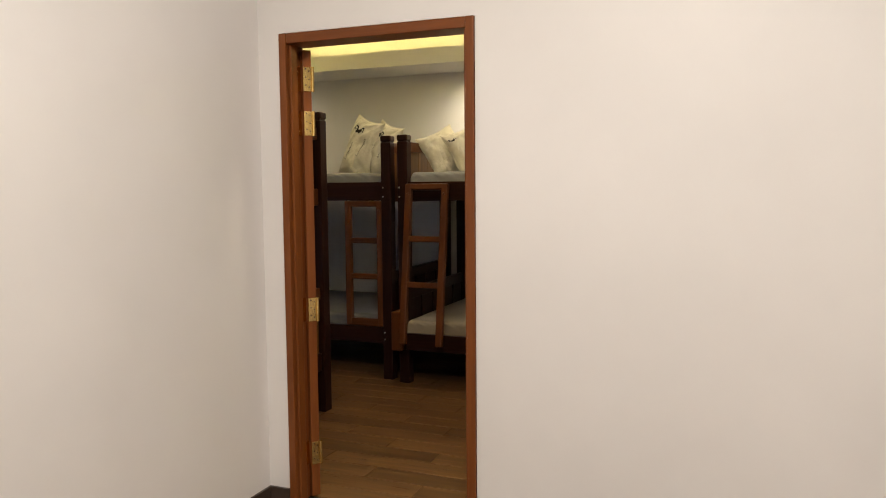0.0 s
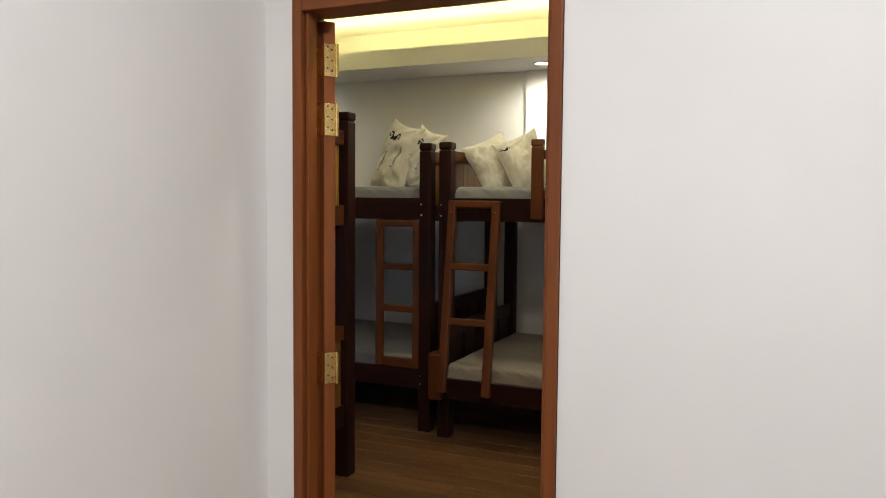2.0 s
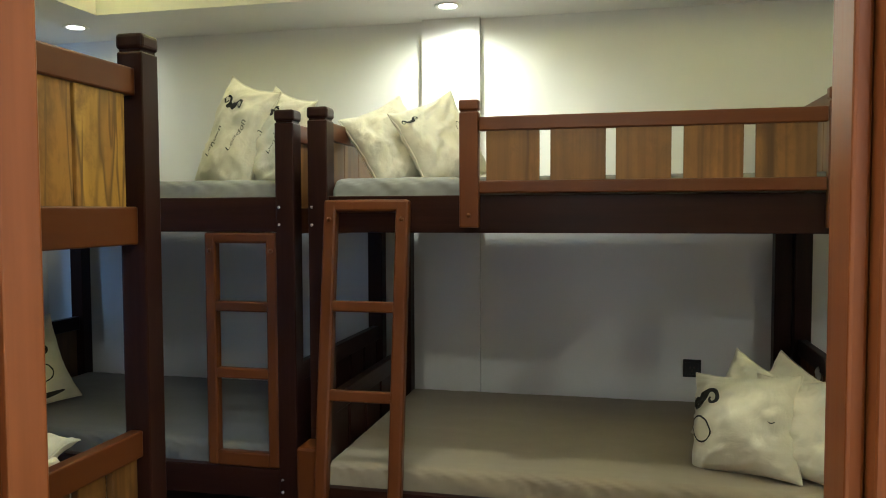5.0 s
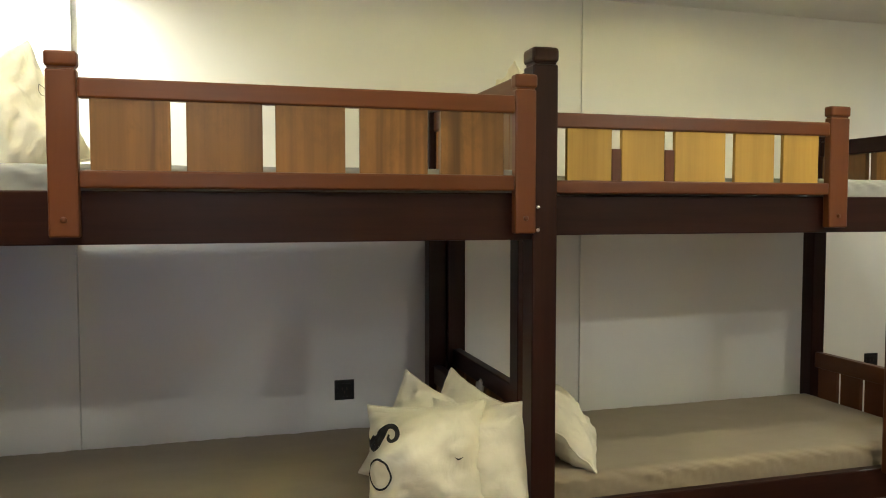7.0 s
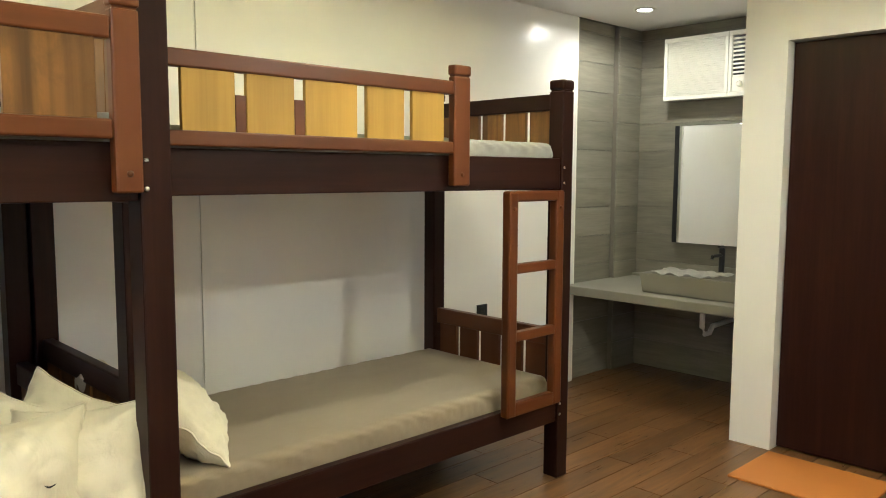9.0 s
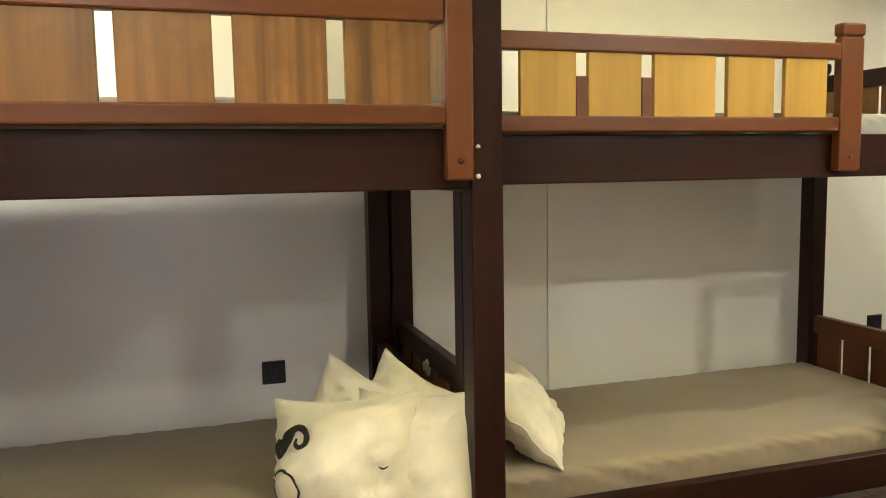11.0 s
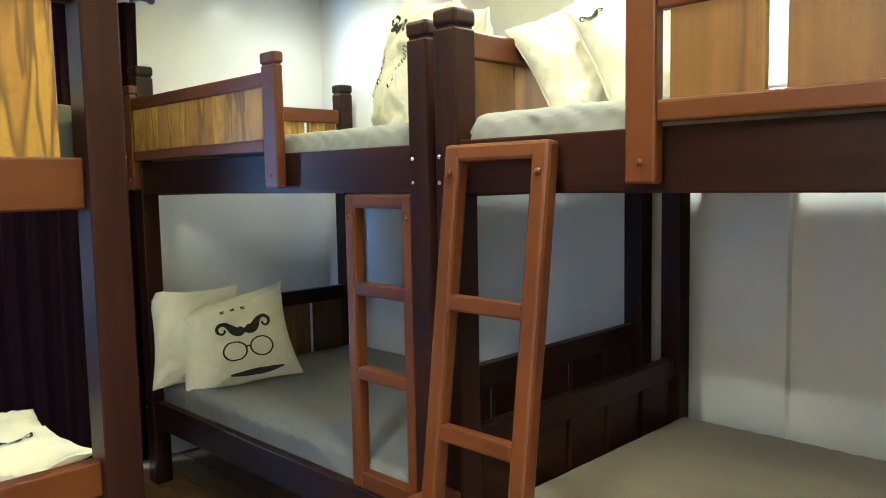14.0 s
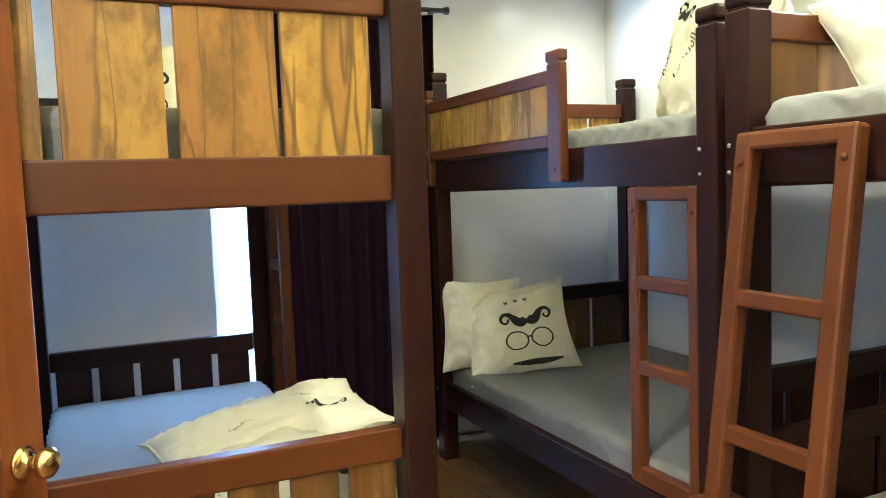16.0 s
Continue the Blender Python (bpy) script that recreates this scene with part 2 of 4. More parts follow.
def glass():
    m, nt, b = material("window_glass", 0.02)
    b.inputs["Transmission Weight"].default_value = 1.0
    b.inputs["IOR"].default_value = 1.45
    return m


GLASS = glass()

# ---- mesh helpers ----


def box(bm, x0, x1, y0, y1, z0, z1, bevel=0.0, segments=2):
    """A bevelled box added to bm."""
    m = Matrix.Translation(((x0 + x1) / 2, (y0 + y1) / 2, (z0 + z1) / 2)) @ Matrix.Diagonal((abs(x1 - x0), abs(y1 - y0), abs(z1 - z0), 1))
    geo = bmesh.ops.create_cube(bm, size=1.0, matrix=m)
    if bevel:
        edges = list({e for v in geo["verts"] for e in v.link_edges})
        bmesh.ops.bevel(bm, geom=edges, offset=bevel, segments=segments, affect="EDGES", profile=0.5)


def mesh(name, bm, mat, smooth=False):
    data = bpy.data.meshes.new(name)
    bm.to_mesh(data)
    bm.free()
    data.materials.append(mat)
    if smooth:
        data.polygons.foreach_set("use_smooth", [True] * len(data.polygons))
    return data


def part(name, bm, mat, parent=None, label="", smooth=False):
    ob = new(name, mesh(name, bm, mat, smooth))
    ob.parent = parent
    if label:
        ob["label"] = label
    return ob


def bpart(name, dims, mat, parent=None, bevel=0.004, label="", turn=None):
    """One bevelled board as a part; turn: a matrix that tilts it."""
    bm = bmesh.new()
    box(bm, *dims, bevel)
    if turn is not None:
        bmesh.ops.transform(bm, matrix=turn, verts=bm.verts)
    return part(name, bm, mat, parent, label)


def thing(name, label, category, group="", kind="", at=(0, 0, 0)):
    ob = new(name)
    ob.empty_display_size = 0.1
    ob.location = at
    return tagged(ob, label, category, group, kind)


def solid(name, boxes, mat, label, category, kind="structure"):
    bm = bmesh.new()
    for b in boxes:
        box(bm, *b)
    return tagged(part(name, bm, mat), label, category, kind=kind)


def tube(bm, points, radius, sides=10):
    """A round bar swept along points."""
    rings = []
    for i, p in enumerate(points):
        p = Vector(p)
        a, b = Vector(points[max(i - 1, 0)]), Vector(points[min(i + 1, len(points) - 1)])
        d = (b - a).normalized()
        u = d.orthogonal().normalized()
        w = d.cross(u)
        rings.append([bm.verts.new(p + radius * (math.cos(k * 2 * math.pi / sides) * u + math.sin(k * 2 * math.pi / sides) * w)) for k in range(sides)])
    for r, q in zip(rings, rings[1:]):
        for k in range(sides):
            bm.faces.new((r[k], r[(k + 1) % sides], q[(k + 1) % sides], q[k]))
    bm.faces.new(rings[0][::-1])
    bm.faces.new(rings[-1])


def spun(bm, profile, m, sides=20):
    """A turned shape: (radius, height) pairs round the axis z of m."""
    rings = []
    for r, h in profile:
        rings.append([bm.verts.new(m @ Vector((r * math.cos(k * 2 * math.pi / sides), r * math.sin(k * 2 * math.pi / sides), h))) for k in range(sides)])
    for a, b in zip(rings, rings[1:]):
        for k in range(sides):
            bm.faces.new((a[k], a[(k + 1) % sides], b[(k + 1) % sides], b[k]))
    bm.faces.new(rings[0][::-1])
    bm.faces.new(rings[-1])


# ---- the setting ----
WEST, EAST, BACK, FRONT = -2.30, 6.20, 1.33, -2.07
HALLFACE = -2.19
SOFFIT, TRAY = 2.475, 2.86
solid("wall_north", [(WEST - 0.15, 5.43, BACK, BACK + 0.15, 0, TRAY + 0.1)], WALL, "white painted wall behind the bunk beds", "wall")
solid("pillar", [(0.13, 0.445, 1.285, BACK - 0.002, 0, SOFFIT)], WALL, "white painted pilaster on the wall behind the beds", "pillar")
solid("pillar", [(2.72, 3.93, 1.321, BACK - 0.002, 0, SOFFIT)], WALL, "shallow white wall projection behind the single bunk bed", "pillar")
solid("wall_west", [(WEST - 0.15, WEST, FRONT, -0.98, 0, TRAY + 0.1), (WEST - 0.15, WEST, 0.02, BACK, 0, TRAY + 0.1), (WEST - 0.15, WEST, -0.98, 0.02, 2.12, TRAY + 0.1)], WALL, "white painted end wall with a tall window", "wall")
solid("wall_south", [(WEST - 0.15, 0.472, HALLFACE, FRONT, 0, 3.50), (1.394, EAST + 0.15, HALLFACE, FRONT, 0, 3.50), (0.472, 1.394, HALLFACE, FRONT, 2.155, 3.50)], HALL, "white painted partition wall with a doorway", "wall")
solid("wall_east", [(EAST + 0.012, EAST + 0.15, FRONT, 1.6, 0, TRAY + 0.1), (5.43, EAST + 0.15, 1.372, 1.6, 0, TRAY + 0.1)], GROUT, "tiled wall round the wash basin alcove", "wall")
solid("wall_bathroom", [(5.10, EAST, -0.20, 0.02, 0, SOFFIT), (5.10, 5.25, FRONT, -1.05, 0, SOFFIT), (5.10, 5.25, -1.05, -0.20, 2.1, SOFFIT)], WALL, "white painted partition beside the wash basin", "wall")
solid("ceiling_soffit", [(WEST, EAST, 0.78, BACK, SOFFIT, SOFFIT + 0.13), (WEST, EAST, FRONT, -1.50, SOFFIT, SOFFIT + 0.13), (WEST, -1.50, -1.50, 0.78, SOFFIT, SOFFIT + 0.13), (4.30, EAST, -1.50, 0.78, SOFFIT, SOFFIT + 0.13)], CEIL, "lowered white ceiling border with hidden cove lighting", "ceiling")
solid("ceiling", [(WEST, EAST, FRONT, BACK, TRAY, TRAY + 0.1)], CEIL, "raised white tray ceiling washed yellow by cove light", "ceiling")
solid("wall_hall_left", [(0.21, 0.36, -6.6, HALLFACE, 0, 3.50)], HALL, "plain white hall wall", "wall")
solid("wall_hall_right", [(4.4, 4.55, -6.6, HALLFACE, 0, 3.50)], HALL, "plain white hall wall", "wall")
solid("wall_hall_back", [(0.21, 4.55, -6.75, -6.6, 0, 3.50)], HALL, "plain white hall wall", "wall")
solid("ceiling_hall", [(0.21, 4.55, -6.6, HALLFACE, 3.40, 3.50)], CEIL, "plain white hall ceiling", "ceiling")
solid("floor_hall", [(0.21, 4.55, -6.6, HALLFACE, -0.12, -0.004)], FLOORTILE, "brown wood-look tiled hall floor", "floor")
solid("baseboard", [(0.36, 0.372, -6.6, HALLFACE, 0, 0.075), (0.372, 0.470, HALLFACE - 0.012, HALLFACE, 0, 0.075), (1.396, 4.4, HALLFACE - 0.012, HALLFACE, 0, 0.075)], SKIRT, "dark brown skirting along the hall wall", "baseboard")
floor = solid("floor", [(WEST - 0.14, EAST + 0.14, HALLFACE, 1.6, -0.12, -0.004)], DARKGROUT, "brown wood-look tiled floor", "floor")
solid("ground", [(-60, 60, -60, 60, -0.3, -0.13)], GROUT, "plain ground outside the building", "ground")
tagged(bpart("backdrop", (-3.62, -3.6, -2.6, 1.6, -0.1, 3.0), SKYGLOW, bevel=0), "hazy bright daylight beyond the window", "backdrop", kind="structure")


def window():
    w = thing("window_1", "tall dark-framed glazed window letting in blue daylight", "window", kind="structure")
    bm = bmesh.new()
    for b in ((-0.975, -0.945, 0.0, 2.115), (-0.015, 0.015, 0.0, 2.115)):
        box(bm, WEST - 0.10, WEST - 0.05, b[0], b[1], b[2], b[3], 0.003)
    for z in (0.002, 2.075):
        box(bm, WEST - 0.10, WEST - 0.05, -0.945, -0.015, z, z + 0.04, 0.003)
    part("window_frame", bm, WHITEPLASTIC, w)
    pane = bpart("pane", (WEST - 0.079, WEST - 0.073, -0.945, -0.015, 0.042, 2.075), GLASS, w, 0)
    pane.visible_shadow = False


window()


def curtain():
    c = thing("curtain", "dark brown floor-length curtain hanging over the window", "curtain")
    bm = bmesh.new()
    n, h = 150, 14
    grid = []
    for j in range(h + 1):
        z = 0.03 + (2.27 - 0.03) * j / h
        row = []
        for i in range(n + 1):
            u = i / n
            y = -0.80 + 0.98 * u
            fold = 0.028 * math.sin(2 * math.pi * (u * 9.5 + 0.12 * math.sin(5 * u))) + 0.012 * math.sin(2 * math.pi * u * 21 + 1.3)
            row.append(bm.verts.new((WEST + 0.085 + fold * (0.75 + 0.25 * math.cos(3 * z + 4 * u)), y + 0.01 * math.sin(2.2 * z + 7 * u), z)))
        grid.append(row)
    for a, b in zip(grid, grid[1:]):
        for i in range(n):
            bm.faces.new((a[i], a[i + 1], b[i + 1], b[i]))
    bmesh.ops.solidify(bm, geom=bm.faces[:], thickness=0.003)
    part("drape", bm, CURTAIN, c, smooth=True)
    bm = bmesh.new()
    tube(bm, [(WEST + 0.085, -1.1, 2.30), (WEST + 0.085, 0.26, 2.30)], 0.012)
    for y in (-1.1, 0.26):
        spun(bm, [(0.004, -0.02), (0.02, -0.012), (0.022, 0.0), (0.016, 0.015), (0.004, 0.022)], Matrix.Translation((WEST + 0.085, y, 2.30)) @ pose(0, 0, 0, 90), 12)
    part("curtain_rod", bm, SKIRT, c)
    for y in (-0.95, 0.20):
        bpart("bracket", (WEST + 0.002, WEST + 0.075, y - 0.01, y + 0.01, 2.29, 2.31), SKIRT, c, 0.002)


curtain()


def downlight(x, y, z=SOFFIT):
    d = thing("downlight", "round recessed downlight, lit, with a white rim", "ceiling light", "recessed downlights", at=(x, y, z))
    bm = bmesh.new()
    spun(bm, [(0.046, -0.003), (0.066, -0.008), (0.070, -0.004), (0.070, 0.001), (0.046, 0.001)], Matrix.Identity(4), 28)
    part("rim", bm, WHITEPLASTIC, d, smooth=True)
    bm = bmesh.new()
    spun(bm, [(0.045, -0.0045), (0.045, 0.0)], Matrix.Identity(4), 28)
    part("diffuser", bm, LAMPFACE, d, "glowing frosted disc")


# fittings at (-1.78, 0.98), (3.80, -1.90) and (3.40, -0.30) are added to suit fill lamps
for spot in ((0.33, 1.03), (-1.78, 0.98), (5.55, 0.90), (3.80, -1.90), (0.85, -1.90), (0.36, -0.30, TRAY), (3.40, -0.30, TRAY)):
    downlight(*spot)


def hall_light():
    d = thing("ceiling_light", "flat rectangular hall ceiling light, lit", "ceiling light", at=(2.2, -4.5, 3.40))
    bpart("frame", (-0.62, 0.62, -0.17, 0.17, -0.05, 0), WHITEPLASTIC, d, 0.006)
    bpart("diffuser", (-0.6, 0.6, -0.15, 0.15, -0.056, -0.0505), LAMPFACE, d, 0.002)


hall_light()


# ---- the entrance door ----
def doorway():
    d = thing("door_frame", "red-brown varnished wooden door frame", "door frame", kind="structure")
    x0, x1, top = 0.474, 1.392, 2.153
    for xa, xb, xs in ((x0, x0 + 0.036, x0 + 0.062), (x1 - 0.036, x1, x1 - 0.062)):
        bpart("jamb", (xa, xb, HALLFACE - 0.012, FRONT + 0.012, 0, top), DOORWOOD[2], d, 0.004)
    bpart("stop", (x1 - 0.050, x1 - 0.0365, HALLFACE + 0.012, HALLFACE + 0.062, 0, top - 0.046), DOORWOOD[2], d, 0.003)
    bpart("stop", (x0 + 0.0365, x0 + 0.050, HALLFACE + 0.012, HALLFACE + 0.062, 0, top - 0.046), DOORWOOD[2], d, 0.003)
    bpart("header", (x0 + 0.0365, x1 - 0.0365, HALLFACE - 0.010, FRONT + 0.010, top - 0.045, top - 0.001), DOORWOOD[0], d, 0.004)


doorway()
LEAF = pose(0.557, FRONT + 0.004, 0, 0, 0, 146)


def door_leaf():
    d = thing("door_1", "red-brown varnished wooden door standing open into the room", "door", kind="structure")
    d.matrix_world = LEAF
    w, t = 0.82, 0.042
    # stiles and rails with recessed panels
    for a, b in ((0.0, 0.11), (w - 0.11, w)):
        bpart("stile", (a, b, 0, t, 0.012, 2.095), DOORWOOD[2], d, 0.003)
    for a, b in ((0.012, 0.22), (0.93, 1.06), (1.98, 2.095)):
        bpart("rail", (0.1105, w - 0.1105, 0.001, t - 0.001, a, b), DOORWOOD[0], d, 0.003)
    for a, b in ((0.2205, 0.9295), (1.0605, 1.9795)):
        bpart("panel", (0.111, w - 0.111, 0.012, t - 0.012, a, b), DOORWOOD[2], d, 0.002)
    for side in (-1, 1):
        m = pose(w - 0.062, t / 2, 0.905) @ pose(0, 0, 0, 90 if side < 0 else -90)
        bm = bmesh.new()
        off = t / 2 + 0.0005
        spun(bm, [(0.031, off), (0.031, off + 0.004), (0.024, off + 0.008), (0.011, off + 0.012), (0.011, off + 0.028), (0.021, off + 0.034), (0.029, off + 0.045), (0.028, off + 0.057), (0.017, off + 0.066), (0.004, off + 0.068)], m)
        part("door_knob", bm, BRASS, d, "shiny brass knob", True)
    for z in (1.965, 1.765, 0.905, 0.22):
        bm = bmesh.new()
        box(bm, -0.0026, -0.0003, 0.002, t - 0.001, z - 0.055, z + 0.055, 0.0008, 1)
        bmesh.ops.create_cone(bm, cap_ends=True, segments=10, radius1=0.007, radius2=0.007, depth=0.112, matrix=pose(-0.004, -0.004, z))
        hinge = part("hinge", bm, BRASS, d, "polished brass butt hinge")
        bm = bmesh.new()
        for k in (-0.036, 0.0, 0.036):
            for yy in (0.013, 0.029):
                spun(bm, [(0.0034, 0.0), (0.003, 0.0012)], pose(-0.0026, yy, z + k + (0.009 if yy > 0.02 else 0)) @ pose(0, 0, 0, 0, -90), 8)
        part("screw", bm, SKIRT, hinge)


door_leaf()


def jamb_hinges():
    for z in (1.965, 1.765, 0.905, 0.22):
        bpart("hinge_leaf", (0.5103, 0.5126, HALLFACE + 0.066, FRONT + 0.006, z - 0.055, z + 0.055), BRASS, bpy.data.objects["door_frame"], 0.0008, "brass hinge leaf let into the jamb")


jamb_hinges()

# ---- bunk beds ----
Z_RAIL, Z_GUARD = (1.365, 1.505), (1.510, 1.556)
Z_TOP = (1.735, 1.787)
P = 0.080


def post(parent, x, y, height, mats, w=P):
    """A square post with a grooved, eased cap."""
    bm = bmesh.new()
    box(bm, x, x + w, y, y + w, 0, height - 0.052, 0.005)
    box(bm, x + 0.006, x + w - 0.006, y + 0.006, y + w - 0.006, height - 0.060, height - 0.040)
    box(bm, x - 0.003, x + w + 0.003, y - 0.003, y + w + 0.003, height - 0.046, height, 0.012, 3)
    return part("post", bm, mats[2], parent)


def bolts(parent, x, y, zs, face="y"):
    for z in zs:
        bm = bmesh.new()
        turn = pose(x, y, z, 90, 0, 0) if face == "y" else pose(x, y, z, 0, 90, 0)
        spun(bm, [(0.006, 0.0), (0.006, 0.002), (0.004, 0.0038), (0.0012, 0.0042)], turn, 12)
        part("bolt", bm, STEEL, parent, "small bright steel bolt head", True)


def planks(parent, axis, spans, fixed, z0, z1, mats):
    """Upright boards in a rail: axis 0 runs along x, 1 along y."""
    for a, b in spans:
        lo, hi = z0 - 0.012, z1 + 0.012
        dims = (a, b, fixed[0], fixed[1], lo, hi) if axis == 0 else (fixed[0], fixed[1], a, b, lo, hi)
        bm = bmesh.new()
        box(bm, *dims, 0.002, 1)
        part("plank", bm, mats[2], parent)


def even(a, b, n, gap):
    w = (b - a - gap * (n - 1)) / n
    return [(a + i * (w + gap), a + i * (w + gap) + w) for i in range(n)]


def ladder(parent, x0, x1, z0, z1, y0, y1, rungs, w=0.052, d=0.045, foot=False):
    """A framed ladder whose foot stands at y0 and whose head is at y1 (its back faces)."""
    lad = new("ladder")
    lad.parent = parent
    lean = math.degrees(math.atan2(y1 - y0, z1 - z0))
    m = pose(0, y1, z1, -lean, 0, 0)
    h = (z1 - z0) / math.cos(math.radians(lean))
    for a, b in ((x0, x0 + w), (x1 - w, x1)):
        bpart("stile", (a, b, -d, 0, -h, -0.0005), RED[2], lad, 0.010, turn=m)
    bpart("top_bar", (x0 + w * 0.6, x1 - w * 0.6, -d + 0.001, -0.001, -0.046, 0.0), RED[0], lad, 0.010, turn=m)
    if foot:
        bpart("foot_bar", (x0 + w - 0.006, x1 - w + 0.006, -d + 0.002, -0.002, -h, -h + 0.060), RED[0], lad, 0.008, turn=m)
    for z in rungs:
        k = -(z1 - z) / math.cos(math.radians(lean))
        bpart("rung", (x0 + w - 0.006, x1 - w + 0.006, -d + 0.003, -0.003, k - 0.021, k + 0.021), RED[0], lad, 0.006, turn=m)
    for x in (x0 + w / 2, x1 - w / 2):
        bm = bmesh.new()
        spun(bm, [(0.009, 0.0), (0.009, 0.002), (0.006, 0.005), (0.001, 0.006)], m @ pose(x, -d, -0.075, 90), 12)
        part("wood_plug", bm, RED[0], lad, smooth=True)
    return lad


def end_frame(parent, x, width, mats_upper, mats_lower, n_upper, gap_u, n_lower, y0=0.0, face=1, rail_mats=None, low_y0=None, top=(1.725, 1.800), low=(0.745, 0.822), spans=None):
    """Head or foot end between the posts at x (x to x + 0.04), boards above and below."""
    rm = rail_mats or RED
    a, b = y0 + P + 0.001, y0 + width - P - 0.001
    bpart("end_rail", (x, x + 0.040, a, b, 1.355, 1.462), rm[1], parent, 0.005)
    bpart("end_top_rail", (x, x + 0.040, a, b, *top), rm[1], parent, 0.006)
    planks(parent, 1, spans or even(a + 0.012, b - 0.012, n_upper, gap_u), (x + 0.008, x + 0.030), 1.462, top[0], mats_upper)
    la = a if low_y0 is None else low_y0
    bpart("end_rail", (x, x + 0.040, la, b, *low), mats_lower[1][1], parent, 0.005)
    bpart("end_rail", (x, x + 0.040, la, b, 0.275, 0.395), DARK[1], parent, 0.005)
    planks(parent, 1, even(la + 0.02, b - 0.02, n_lower, 0.028), (x + 0.008, x + 0.030), 0.395, low[0], mats_lower[0])


def guard(parent, stubs, spans, mats, y=0.0, zt=1.85, zb=1.385):
    g = new("guard_rail")
    g.parent = parent
    for a, b in stubs:
        bm = bmesh.new()
        box(bm, a, b, y - 0.036, y - 0.0005, zb, zt - 0.044, 0.006)
        box(bm, a + 0.005, b - 0.005, y - 0.031, y - 0.005, zt - 0.050, zt - 0.034)
        box(bm, a - 0.002, b + 0.002, y - 0.039, y + 0.003, zt - 0.040, zt, 0.008, 3)
        part("guard_post", bm, RED[2], g)
        bm = bmesh.new()
        spun(bm, [(0.008, 0.0), (0.008, 0.002), (0.005, 0.0045), (0.001, 0.005)], pose((a + b) / 2, y - 0.036, zb + 0.045, 90), 12)
        part("wood_plug", bm, RED[0], g, "red-brown wooden bolt plug", True)
    a, b = stubs[0][1] + 0.0005, stubs[-1][0] - 0.0005
    bpart("top_bar", (a, b, y - 0.034, y - 0.002, *Z_TOP), RED[0], g, 0.006)
    bpart("bottom_bar", (a, b, y - 0.034, y - 0.002, *Z_GUARD), RED[0], g, 0.006)
    planks(g, 0, spans, (y - 0.027, y - 0.009), Z_GUARD[1], Z_TOP[0], mats)
    return g


def bunk(label, at, length, width, tops, y_low=0.0, turn=0.0):
    """Posts, side rails and slatted bases of one bunk bed; its front is the side y = 0."""
    bed = thing("bunk_bed", label, "bunk bed", "bunk beds")
    bed.matrix_world = pose(*at, 0, 0, turn)
    for (x, y), h in zip(((0, 0), (length - P, 0), (0, width - P), (length - P, width - P)), tops):
        post(bed, x, y, h, DARK)
    for y in (0.010, width - 0.050):
        bpart("side_rail", (P + 0.0005, length - P - 0.0005, y, y + 0.040, *Z_RAIL), DARK[0], bed, 0.004)
    bpart("side_rail", (P + 0.0005, length - P - 0.0005, y_low + 0.010, y_low + 0.050, 0.275, 0.398), DARK[0], bed, 0.004)
    bpart("side_rail", (P + 0.0005, length - P - 0.0005, width - 0.050, width - 0.010, 0.275, 0.398), DARK[0], bed, 0.004)
    for z, lo in ((1.388, 0.051), (0.318, y_low + 0.051)):
        for a, b in even(P + 0.05, length - P - 0.05, 9, 0.11):
            bpart("bed_slat", (a, b, lo, width - 0.051, z, z + 0.018), RED[1], bed, 0.002)
    for x in (0.016, length - P + 0.016):
        bolts(bed, x, -0.0005, (1.463, 1.394, 0.36, 0.31))
    return bed


